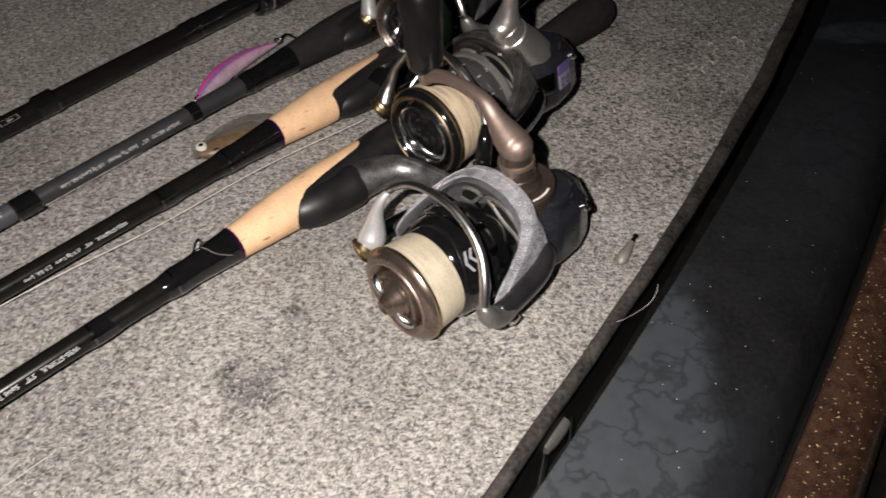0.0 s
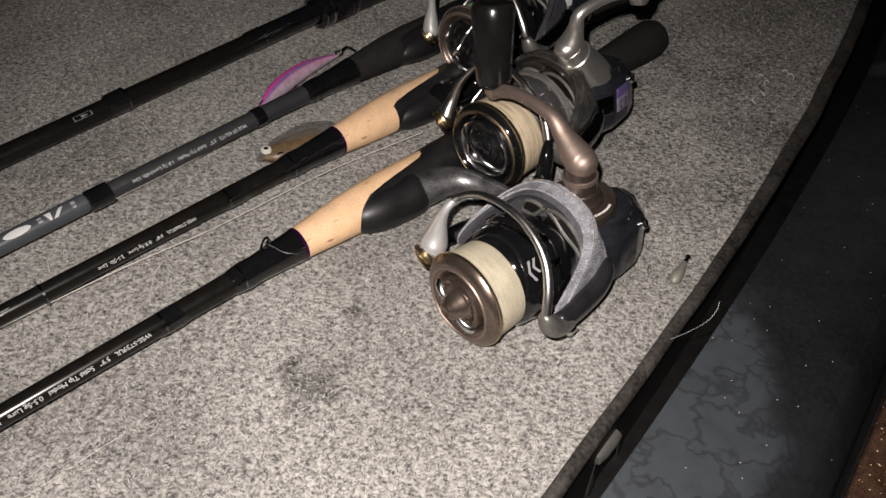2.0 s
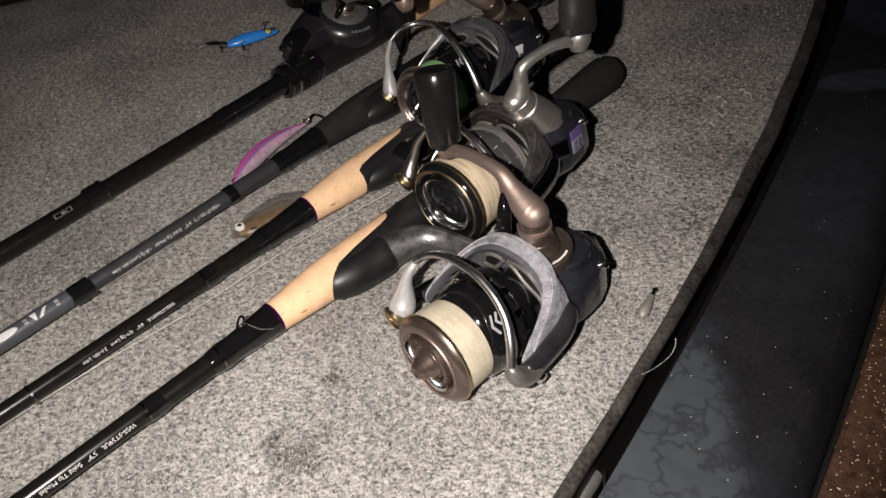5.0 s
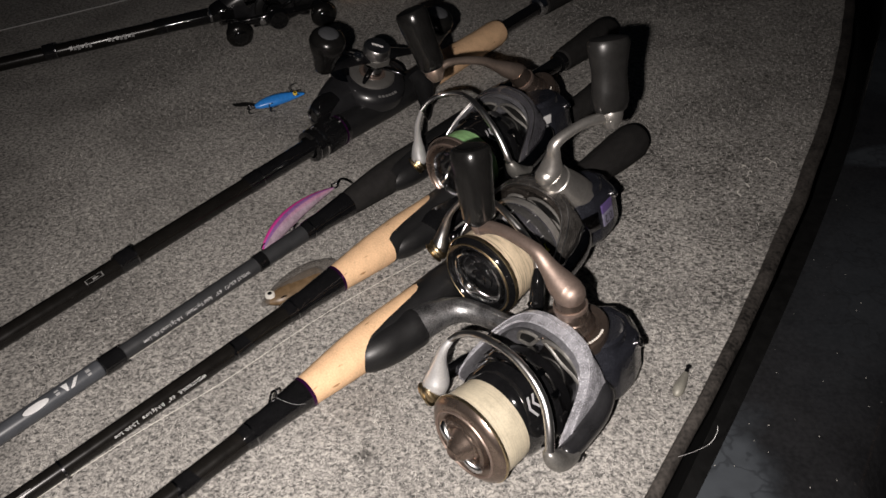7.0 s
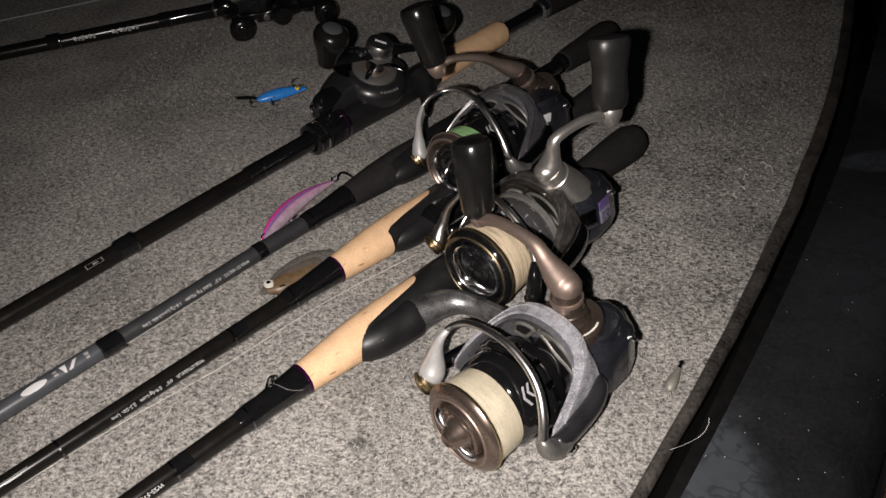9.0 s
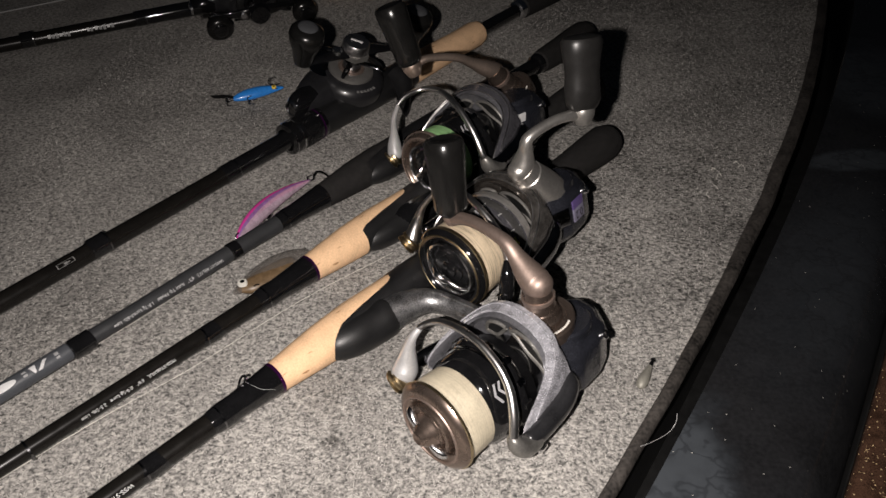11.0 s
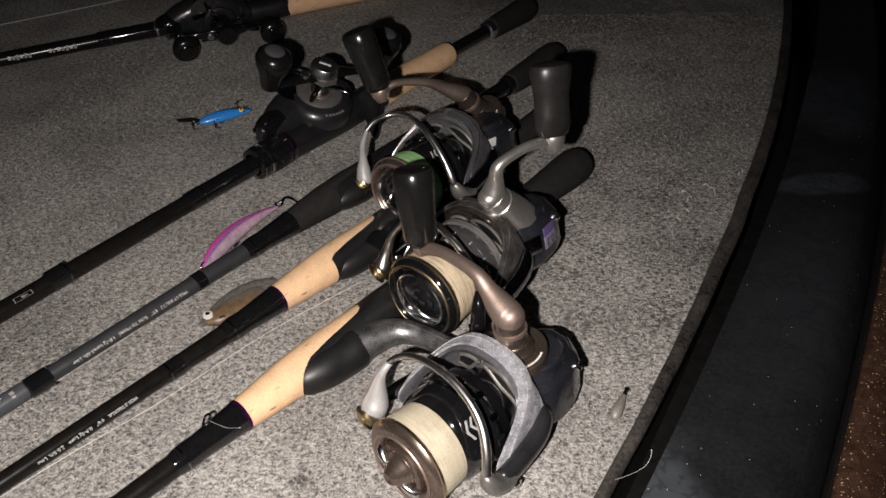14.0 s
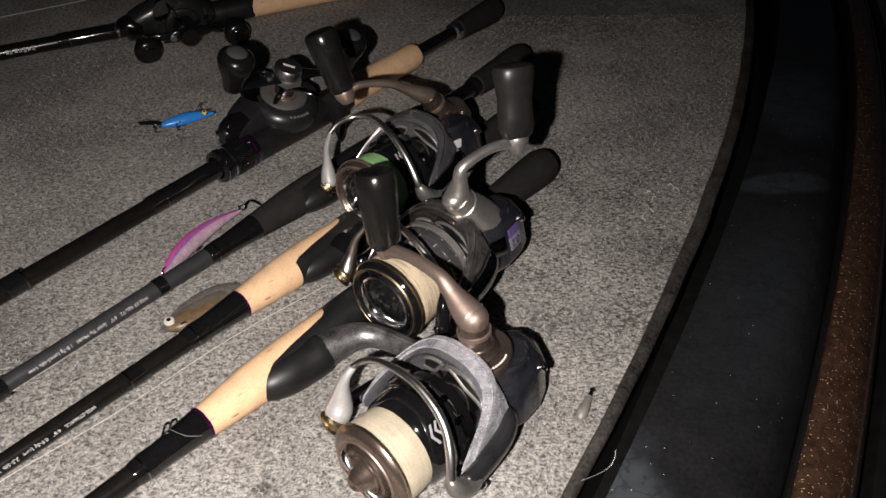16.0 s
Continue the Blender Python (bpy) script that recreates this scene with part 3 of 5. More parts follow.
def spinning_rod(p, d, z, label, grip_mat, text, text_at, rings, blank_mat, tip_drop, far, butt=0.285, check=None):
    rod = thing("fishing_rod", rod_frame(p, d, z), label, "fishing rod", "rods on the deck")
    part("blank", tube([(-1.05, 0, tip_drop * 3, 0.0022), (-0.6, 0, tip_drop * 2.0, 0.0030), (-0.30, 0, tip_drop * 1.2, 0.0036), (-0.16, 0, tip_drop * 0.55, 0.0041), (-0.07, 0, tip_drop * 0.3, 0.0047), (-0.03, 0, 0, 0.0053), (0.0, 0, 0, 0.0054)], 24, 6), blank_mat, rod)
    part("hosel", lathe([(-0.036, 0.0050), (-0.033, 0.0058), (-0.028, 0.0064), (-0.022, 0.0062), (-0.013, 0.0058), (-0.007, 0.0060), (-0.0035, 0.0067), (-0.0012, 0.0077), (0.0, 0.0079)], segs=32), WRAP, rod, "gloss black winding hosel")
    part("winding_check", lathe([(-0.0002, 0.0078), (0.0, 0.0081), (0.0012, 0.0081), (0.0015, 0.0070)], segs=32), check or PURPLE, rod, "thin winding check ring")
    part("front_grip", lathe([(s, grip_radius(s)) for s in (0.0015, 0.004, 0.008, 0.012, 0.02, 0.03, 0.04, 0.05, 0.06, 0.075, 0.09, 0.1)], segs=40), grip_mat, rod)
    part("reel_seat", skewed_sleeve(0.036, 0.080, 0.19, grip_radius, far), SEAT, rod, "satin black moulded reel seat")
    part("seat_hood", lathe([(0.146, 0.0102), (0.148, 0.0116), (0.166, 0.0118), (0.168, 0.0102)], segs=36), GLOSS, rod)
    part("rear_shaft", lathe([(0.186, 0.0), (0.188, 0.0098), (0.192, 0.0075), (0.20, 0.0062), (0.235, 0.0060), (0.235, 0.0)], segs=28), WRAP, rod)
    part("rear_grip", lathe([(butt - 0.075, 0.0062), (butt - 0.0735, 0.0088), (butt - 0.068, 0.0094), (butt - 0.045, 0.0106), (butt - 0.02, 0.0122), (butt - 0.008, 0.0124), (butt - 0.002, 0.0108), (butt, 0.007), (butt + 0.0006, 0.0)], segs=36), EVA, rod, "black foam butt grip")
    part("collar", lathe([(butt - 0.081, 0.0062), (butt - 0.080, 0.0078), (butt - 0.0755, 0.0082), (butt - 0.0745, 0.006)], segs=28), GLOSS, rod)
    rings_on(rod, [q for q in rings if q > -0.05], 0.0062)
    rings_on(rod, [q for q in rings if q <= -0.05], 0.0051)
    for s0, s1 in style_wraps(rings):
        part("winding", lathe([(s0 - 0.004, 0.0), (s0 - 0.004, 0.0044), (s0 - 0.001, 0.0049), (s0 + 0.001, 0.0051), (s1 - 0.001, 0.0052), (s1 + 0.001, 0.0051), (s1 + 0.004, 0.0047), (s1 + 0.004, 0.0)], segs=28), WRAP, rod, "gloss thread winding")
    for s in (-0.25, -0.52):
        part("line_guide", tube([(s, 0, -0.004, 0.0006), (s - 0.006, 0.004, 0.0115, 0.0006), (s - 0.008, 0, 0.017, 0.0006), (s - 0.006, -0.004, 0.0115, 0.0006), (s, 0, -0.004, 0.0006)], 8, 5), GUN, rod)
    if text:
        lettering(text, text_at[1], 0.0053, text_at[0], radians(text_at[2]), WHITE, rod, "small white printed lettering")
    return rod


# ---- reels ----
def reel_frame(c, d, roll):
    """x runs back along the reel, y towards the rod; d may dip below the level."""
    d = Vector(d if len(d) == 3 else (*d, 0)).normalized()
    y0 = Vector((-d.y, d.x, 0)).normalized()
    z0 = d.cross(y0)
    r = radians(roll)
    y, z = y0 * math.cos(r) - z0 * math.sin(r), z0 * math.cos(r) + y0 * math.sin(r)
    return Matrix(((d.x, y.x, z.x, c[0]), (d.y, y.y, z.y, c[1]), (d.z, y.z, z.z, c[2]), (0, 0, 0, 1)))


def rotor_lip(a, back):
    """How far back the rotor's front lip lies at the angle a; it comes forward at its two arms."""
    return back - 0.026 * abs(math.cos(a - radians(10))) ** 6


def faceted(profile, levels, bevel=0.0012):
    """A housing with flat facets: an outline of (x, y) shrunk by an amount at each height."""
    cx, cy = sum(p[0] for p in profile) / len(profile), sum(p[1] for p in profile) / len(profile)
    bm = bmesh.new()
    for z, inset in levels:
        for x, y in profile:
            v = Vector((x - cx, y - cy))
            v *= 1 - inset / v.length
            bm.verts.new((cx + v.x, cy + v.y, z))
    out = bmesh.ops.convex_hull(bm, input=bm.verts[:])
    bmesh.ops.delete(bm, geom=[v for v in out["geom_interior"] if isinstance(v, bmesh.types.BMVert)], context="VERTS")
    bmesh.ops.dissolve_limit(bm, angle_limit=radians(4), verts=bm.verts[:], edges=bm.edges[:])
    bmesh.ops.bevel(bm, geom=bm.edges[:], offset=bevel, segments=2, profile=0.6, affect="EDGES")
    return bm


def flat_text(text, size, mat, parent, m, label):
    """Printed characters on a flat face; m places them, their x along the reading direction."""
    cu = bpy.data.curves.new("print", "FONT")
    cu.body, cu.size, cu.align_x, cu.align_y = text, size, "CENTER", "CENTER"
    ob = new("print", cu)
    me = bpy.data.meshes.new_from_object(ob.evaluated_get(bpy.context.evaluated_depsgraph_get()))
    bpy.data.objects.remove(ob)
    bm = bmesh.new()
    bm.from_mesh(me)
    bpy.data.meshes.remove(me)
    bm.transform(m)
    return part("lettering", bm, mat, parent, label, smooth=False)


def spinning_reel(c, d, roll, label, style, collar, ball, arm_end, knob_top, foot):
    """collar, ball, arm_end, knob_top and foot are places in the world; x runs from the spool to the back of the reel."""
    m = reel_frame(c, d, roll)
    inv = m.inverted()
    loc = lambda p: inv @ Vector(p)  # noqa: E731
    reel = thing("spinning_reel", m, label, "fishing reel", "spinning reels")
    # spool
    r0 = style.get("lip_r", 0.022)
    if style["face"] == "cone":
        lip = part("spool", lathe([(0.0045, 0.0), (0.0045, 0.0115), (0.002, 0.0125), (0.0008, 0.0135), (0.0, 0.0145), (-0.0004, 0.0165), (0.0006, r0 - 0.0022), (0.0018, r0 - 0.0006), (0.0032, r0), (0.0042, r0 - 0.0004), (0.0046, 0.018), (0.0046, 0.0)], segs=64), style["lip"], reel, "bronze spool lip")
        part("gold_rim", lathe([(0.0026, r0 - 0.0004), (0.0030, r0 + 0.0003), (0.0038, r0 + 0.0003), (0.0042, r0 - 0.0004)], segs=64), GOLD, lip)
        part("drag_cap", lathe([(0.0046, 0.0), (0.0046, 0.0122), (0.0012, 0.0124), (-0.0010, 0.0118), (-0.0016, 0.0106), (-0.0010, 0.0090), (0.0004, 0.0080), (0.0008, 0.0)], segs=48), BRONZE_DARK, lip, "bronze drag knob")
        part("nose", lathe([(0.0010, 0.0), (0.0006, 0.0086), (-0.0010, 0.0081), (-0.0016, 0.0072), (-0.0032, 0.0065), (-0.0037, 0.0057), (-0.0054, 0.0049), (-0.0058, 0.0042), (-0.0071, 0.0034), (-0.0076, 0.0026), (-0.0068, 0.0018), (-0.0064, 0.0)], segs=36), BRONZE_DARK, lip, "stepped polished nose cone")
        part("face_step", lathe([(-0.0004, 0.0152), (-0.0010, 0.0156), (-0.0010, 0.0162), (-0.0002, 0.0166)], segs=64), BRONZE, lip)
        for q in (0, 180):
            w = radians(q + style.get("bar", 40))
            cw, sw = math.cos(w), math.sin(w)
            wing = tube([(0.0006, 0.0118 * cw, 0.0118 * sw, 0.0010), (-0.0014, 0.0112 * cw, 0.0112 * sw, 0.0022), (-0.0028, 0.0090 * cw, 0.0090 * sw, 0.0022), (-0.0036, 0.0064 * cw, 0.0064 * sw, 0.0017), (-0.0040, 0.0040 * cw, 0.0040 * sw, 0.0010)], 14, 5)
            part("drag_wing", wing, CHROME, lip, "raised bright wing of the drag knob")
    else:
        lip = part("spool", lathe([(0.006, 0.0), (0.006, 0.0155), (0.0015, 0.0170), (0.0002, 0.0180), (0.0, 0.0195), (0.0012, 0.0212), (0.0034, r0), (0.0046, 0.0216), (0.005, 0.018), (0.005, 0.0)], segs=64), style["lip"], reel, "gloss black spool lip")
        part("gold_rim", lathe([(0.0030, r0 - 0.0003), (0.0034, r0 + 0.0004), (0.0052, r0 + 0.0002), (0.0056, r0 - 0.0006)], segs=64), style["rim"], lip)
        part("lip_ring", lathe([(0.0004, 0.0190), (-0.0002, 0.0193), (-0.0001, 0.0198), (0.0006, 0.0202)], segs=64), style["rim"], lip)
        part("face_ring", lathe([(0.0030, 0.0132), (0.0008, 0.0134), (0.0000, 0.0140), (0.0004, 0.0148), (0.0026, 0.0152)], segs=64), CHROME, lip, "bright chrome ring")
        part("drag_cap", lathe([(0.0056, 0.0148), (0.0042, 0.0144), (0.0036, 0.011), (0.0030, 0.0108), (0.0028, 0.0078), (0.0020, 0.0075), (0.0016, 0.0045), (0.0005, 0.0040), (0.0, 0.0022), (-0.0004, 0.0)], segs=48), GLOSS, lip, "ribbed black drag knob")
        bars = [tube([(0.0010, -0.0142, 0.0, 0.0012), (-0.0024, -0.0105, 0.0, 0.0013), (-0.0044, -0.0050, 0.0, 0.0013), (-0.0058, -0.0014, 0.0, 0.0024), (-0.0060, 0.0014, 0.0, 0.0024), (-0.0044, 0.0050, 0.0, 0.0013), (-0.0024, 0.0105, 0.0, 0.0013), (0.0010, 0.0142, 0.0, 0.0012)], 10, 5)]
        t = Matrix.Rotation(radians(style.get("bar", 40)), 3, "X")
        bmesh.ops.rotate(bars[0], matrix=t, verts=bars[0].verts)
        part("drag_bar", bars[0], CHROME, lip, "chrome drag bar")
    se = style.get("skirt_end", 0.0315)
    rl, le = style["line_r"], style.get("line_end", 0.0190)
    part("wound_line", lathe([(0.0040, 0.0182), (0.0042, rl - 0.0002), (0.008, rl + 0.0002), (0.014, rl), (le - 0.0004, rl - 0.0004), (le, 0.0182)], segs=64), style["line"], lip, style["line_label"])
    part("skirt", lathe([(le - 0.001, 0.014), (le - 0.0008, rl - 0.0002), (le, rl + 0.0004), (le + 0.002, 0.0213), (se - 0.0045, 0.0219), (se - 0.0015, 0.0224), (se, 0.0218), (se, 0.012)], segs=64), style["skirt"], lip, "glossy spool skirt")
    part("skirt_edge", lathe([(se - 0.0023, 0.0221), (se - 0.0019, 0.0227), (se - 0.0011, 0.0227), (se - 0.0007, 0.0221)], segs=64), GUN, lip)
    if style.get("chrome_band"):
        part("skirt_band", lathe([(0.0376, 0.0224), (0.0380, 0.0240), (0.0402, 0.0246), (0.0410, 0.0228)], segs=64), ARM_SILVER, lip, "bright silver band")
        part("skirt_band", lathe([(0.0282, 0.0219), (0.0284, 0.0224), (0.0372, 0.0231), (0.0374, 0.0221)], segs=64), ROTOR_DARK, lip, "dark grey part of the skirt")
        for q in range(14):
            t = Matrix.Rotation(2 * math.pi * (q + 0.4) / 14, 3, "X")
            part("skirt_tick", box((0.0070, 0.0005, 0.0006), t @ Vector((0.0330, 0, 0.0229)), 0.0001, t), SATIN, lip)
    mark, es = style.get("mark", 140), style.get("mark_at", 0.0200)
    for q in range(2):
        s = es + 0.0030 * q
        for a0, tip in ((mark, 1), (mark + 11 - 3 * q, -1)):
            wide = 11 - 3 * q
            rings = [[(s + e + 0.0021 * (i / 4 if tip < 0 else 1 - i / 4), 0.0226 * math.cos(radians(a0 + wide * i / 4)), 0.0226 * math.sin(radians(a0 + wide * i / 4))) for i in range(5)] for e in (0, 0.0013)]
            part("emblem_bar", grid(rings, closed=False), EMBLEM, lip)
    if style.get("neon"):
        for s0, s1, a0, a1 in ((0.0290, 0.0300, 160, 176), (0.0300, 0.0312, 168, 172)):
            patch(s0, s1, a0, a1, 0.0232, NEON, lip, "print_bar", "bright yellow-green print")
    # rotor: a hollow bowl whose chamfered rim runs forward into two arms
    back = style.get("back", 0.0475)
    e = back - 0.0475
    lr = style.get("lip_in", 0.0286)
    inner, outer = [], []
    for i in range(96):
        a = 2 * math.pi * i / 96
        s = rotor_lip(a, back)
        u = lambda q, t: (t, q * math.cos(a), q * math.sin(a))  # noqa: E731,B023
        inner.append([u(0.0140, 0.0545 + e), u(0.0220, 0.0532 + e), u(0.0256, 0.0508 + e), u(lr - 0.0018, s + 0.5 * (0.0508 + e - s)), u(lr - 0.0009, s + 0.0056), u(lr, s + 0.0040)])
        outer.append([u(lr, s + 0.0040), u(lr + 0.0006, s + 0.0040), u(0.0298, s + 0.0066), u(0.0303, s + 0.0082), u(0.0302, s + 0.0110), u(0.0286, max(s + 0.0128, 0.0580 + e)), u(0.0215, 0.0630 + e), u(0.0120, 0.0640 + e)])
    flip = lambda rows: list(map(list, zip(*rows)))  # noqa: E731
    rotor = part("rotor", grid(flip(inner), caps=False), style["rotor_in"], reel, "hollow glossy rotor")
    part("rotor_rim", grid(flip(outer), caps=False), style["rotor"], rotor, style["rotor_label"])
    part("rotor_collar", lathe([(0.0312, 0.015), (0.0312, 0.0229), (0.0322, 0.0236), (0.0352, 0.0238), (0.0362, 0.0230), (0.0372, 0.0222), (0.0400, 0.0212), (0.0440, 0.0206), (0.0445, 0.0180), (0.0540 + e, 0.0150), (0.0540 + e, 0.012)], segs=64), style.get("collar_mat", GLOSS), rotor, "rotor collar")
    rim = [(rotor_lip(2 * math.pi * q / 64, back) + 0.0040, 2 * math.pi * q / 64) for q in range(65)]
    part("rim_edge", tube([(s + 0.0042, 0.0303 * math.cos(a), 0.0303 * math.sin(a), 0.0004) for s, a in rim], 6, 1), style.get("edge", ROTOR), rotor, "bright outer edge of the rim")
    part("rim_edge", tube([(s, lr * math.cos(a), lr * math.sin(a), 0.00045) for s, a in rim], 6, 1), style.get("edge", ROTOR), rotor, "bright inner edge of the rim")
    for q in range(14 if se < 0.033 else 0):
        t = Matrix.Rotation(2 * math.pi * (q + 0.3) / 14, 3, "X")
        part("collar_tab", box((0.0044, 0.0030, 0.0016), t @ Vector((0.0350, 0, 0.0237)), 0.0004, t), GUN if q % 3 else GLOSS, rotor)
    if style.get("windows"):
        for a0, a1 in ((46, 84), (92, 166)):
            rings, edge = [], []
            for i in range(13):
                f = i / 12
                a = radians(a0 + (a1 - a0) * f)
                w = math.sin(math.pi * f) * 0.92 + 0.08
                mid = 0.0202
                rings.append([(0.0522 + e - 0.45 * (q - 0.0196) ** 2 / 0.006 - 0.0004, q * math.cos(a), q * math.sin(a)) for q in (mid - 0.0036 * w, mid, mid + 0.0034 * w)])
            part("rotor_window", grid(rings, closed=False), DARK, rotor, "dark rotor cut-out")
            loop = [r[0] for r in rings] + [r[-1] for r in rings[::-1]]
            part("window_edge", tube([(*q, 0.0009) for q in loop[::2]] + [(*loop[0], 0.0009)], 8, 2), END_GREY, rotor, "pale edge of the cut-out")
    # bail arms, roller and wire
    at = lambda s, r, a: (s, r * math.cos(a), r * math.sin(a))  # noqa: E731
    turn = lambda rows: [(*at(s, r, radians(a)), w) for s, r, a, w in rows]  # noqa: E731
    b0, b1 = radians(190), radians(10)
    part("bail_arm", tube(turn([(0.0590 + e, 0.0265, 168, 0.0014), (0.0560 + e, 0.0296, 176, 0.0046), (0.0490 + e, 0.0312, 184, 0.0058), (0.0380 + e / 2, 0.0322, 188, 0.0058), (0.0290, 0.0328, 190, 0.0054), (0.0235, 0.0328, 191, 0.0050), (0.0220, 0.0328, 191, 0.0010)]), 18, 5, 0.72, (0, math.cos(b0), math.sin(b0))), style["arm_a"], rotor, "dark bail arm cover")
    part("arm_end", tube(turn([(0.0138, 0.0332, 171, 0.0010), (0.0146, 0.0333, 174, 0.0032), (0.0166, 0.0334, 182, 0.0048), (0.0196, 0.0334, 188, 0.0052), (0.0245, 0.0332, 191, 0.0049), (0.0285, 0.0330, 191, 0.0040), (0.0300, 0.0326, 191, 0.0010)]), 18, 5, 0.8), style.get("end_mat", END_GREY), rotor, "grey metal end of the bail arm")
    sa = radians(203)
    part("pivot_screw", lathe([(-0.001, 0.0), (-0.001, 0.0026), (0.0008, 0.0028), (0.0014, 0.0021), (0.0011, 0.0012), (0.0015, 0.0)], at(0.0310, 0.0355, sa), (0, math.cos(sa), math.sin(sa)), 20), CHROME, rotor)
    part("bail_arm", tube([(*at(0.047 + e, 0.0290, b1), 0.0036), (*at(0.036, 0.0315, b1), 0.0042), (*at(0.026, 0.0328, b1), 0.0040), (*at(0.0195, 0.0335, b1), 0.0034), (*at(0.0175, 0.0338, b1), 0.0012)], 16, 5, 0.8, (0, math.cos(b1), math.sin(b1))), style["arm_b"], rotor, "bail arm")
    cap = style["cap"]
    part("roller_cap", tube(turn(cap), 18, 5), style.get("cap_mat", SATIN), rotor, "silver teardrop line roller cap")
    rs, rr, ra, _ = cap[-2]
    axis = (-0.70, 0.55, -0.45)
    part("line_roller", lathe([(0.0, 0.0), (0.0, 0.0052), (0.0008, 0.0060), (0.0018, 0.0061), (0.0026, 0.0052), (0.0038, 0.0052), (0.0046, 0.0061), (0.0053, 0.0058), (0.0055, 0.0)], at(rs + 0.0012, rr, radians(ra)), axis, 28), GOLD, rotor, "brassy line roller")
    wire = style["wire_path"]
    part("bail_wire", tube([(*at(s, r, radians(a)), 0.0020 - 0.0006 * i / len(wire)) for i, (s, r, a) in enumerate(wire)], 12, 5), style["wire"], rotor, "curved bail wire")
    if style.get("pivot"):
        part("bail_pivot", tube(turn([(0.0105, 0.0335, 166, 0.0020), (0.0075, 0.0336, 174, 0.0030), (0.0052, 0.0337, 184, 0.0036), (0.0038, 0.0337, 198, 0.0036), (0.0032, 0.0337, 208, 0.0032), (0.0030, 0.0337, 212, 0.0008)]), 16, 4), GLOSS, rotor, "black bail pivot")
        part("pin", lathe([(0.0, 0.0038), (0.0004, 0.0044), (0.0018, 0.0044), (0.0022, 0.0038)], at(0.0042, 0.0337, radians(194)), (0.05, 0.45, 0.85), 24), GUN, rotor, "bright ring on the pivot")
    # body
    outline = [(0.0570, -0.0225), (0.0690, -0.0268), (0.0825, -0.0256), (0.0930, -0.0215), (0.1000, -0.0125), (0.1015, -0.0010), (0.0950, 0.0070), (0.0720, 0.0115), (0.0570, 0.0080)]
    body = part("body", faceted(outline, [(-0.0160, 0.0055), (-0.0110, 0.0), (0.0070, 0.0), (0.0128, 0.0048), (0.0140, 0.0085)]), style["body"], reel, "dark faceted gear housing")
    part("side_cover", lathe([(-0.002, 0.0), (-0.002, 0.0152), (0.0012, 0.0150), (0.0022, 0.0140), (0.0022, 0.0)], (0.0755, -0.0080, 0.0138), (0, 0, 1), 48), style["body"], body, "side cover")
    part("rear_cap", faceted([(0.0905, -0.0218), (0.1006, -0.0130), (0.1024, -0.0008), (0.0955, 0.0066), (0.0880, -0.0060)], [(-0.0120, 0.003), (-0.0090, 0.0), (0.0050, 0.0), (0.0110, 0.003)], 0.0009), GLOSS, body, "gloss black rear cap")
    for sx, sy, sz, ax in ((0.0880, -0.0240, 0.0066, (0.3, -0.8, 0.5)),):
        part("screw", lathe([(-0.001, 0), (-0.001, 0.0026), (0.0008, 0.0027), (0.0014, 0.0018), (0.0010, 0.0)], (sx, sy, sz), ax, 16), CHROME, body)
    if style.get("tag"):
        part("trim_plate", box((0.010, 0.0016, 0.010), (0.0640, -0.0248, 0.0005), 0.0006, Matrix.Rotation(radians(-20), 3, "Z")), GUN, body, "grey trim plate")
        lean = Matrix.Rotation(radians(7), 3, "Z")
        for z, h, mt in ((0.0046, 0.0048, VIOLET), (-0.0016, 0.0072, LILAC)):
            part("sticker", box((0.0108, 0.0010, h), (0.0772, -0.0262, z), 0.0002, lean), mt, body, "violet half of a sticker" if mt is VIOLET else "pale lilac half of a sticker")
        face = Matrix.Translation((0.0770, -0.02685, -0.0016)) @ Matrix.Rotation(radians(7), 4, "Z") @ Matrix(((-1, 0, 0, 0), (0, 0, -1, 0), (0, -1, 0, 0), (0, 0, 0, 1)))
        flat_text("0.2", 0.0066, DARK, body, face, "dark printed line size")
    if style.get("white_tag"):
        part("sticker", box((0.0055, 0.0012, 0.0085), (0.0640, -0.0250, 0.0062), 0.0003, Matrix.Rotation(radians(-20), 3, "Z") @ Matrix.Rotation(0.35, 3, "X")), WHITE, body, "small white sticker")
    # stem to the rod
    f = loc(foot)
    fz = f.z
    stem = [(0.0680, 0.000, 0, 0.0088), (0.0680, 0.014, fz * 0.1, 0.0076), (0.0672, f.y * 0.45, fz * 0.35 + 0.001, 0.0056), (0.0654, f.y * 0.68, fz * 0.6 + 0.002, 0.0054), (0.0615, f.y * 0.86, fz * 0.8 + 0.003, 0.0062), (f.x + 0.028, f.y * 0.965, fz + 0.003, 0.0077), (f.x + 0.012, f.y + 0.0025, fz + 0.0015, 0.0090), (f.x - 0.002, f.y + 0.006, fz, 0.0080)]
    part("stem", tube(stem, 22, 6, 1.0), style["stem"], reel, "dark metallic reel stem")
    part("stem_seam", tube([(0.0668, f.y * 0.47, fz * 0.35 + 0.0064, 0.0006), (0.0646, f.y * 0.69, fz * 0.6 + 0.0071, 0.0008), (0.0602, f.y * 0.87, fz * 0.8 + 0.0089, 0.0008), (f.x + 0.024, f.y * 0.97, fz + 0.0104, 0.0005)], 8, 4), style["stem"], reel, "raised rib along the stem")
    hd = style.get("hood", 1.0)
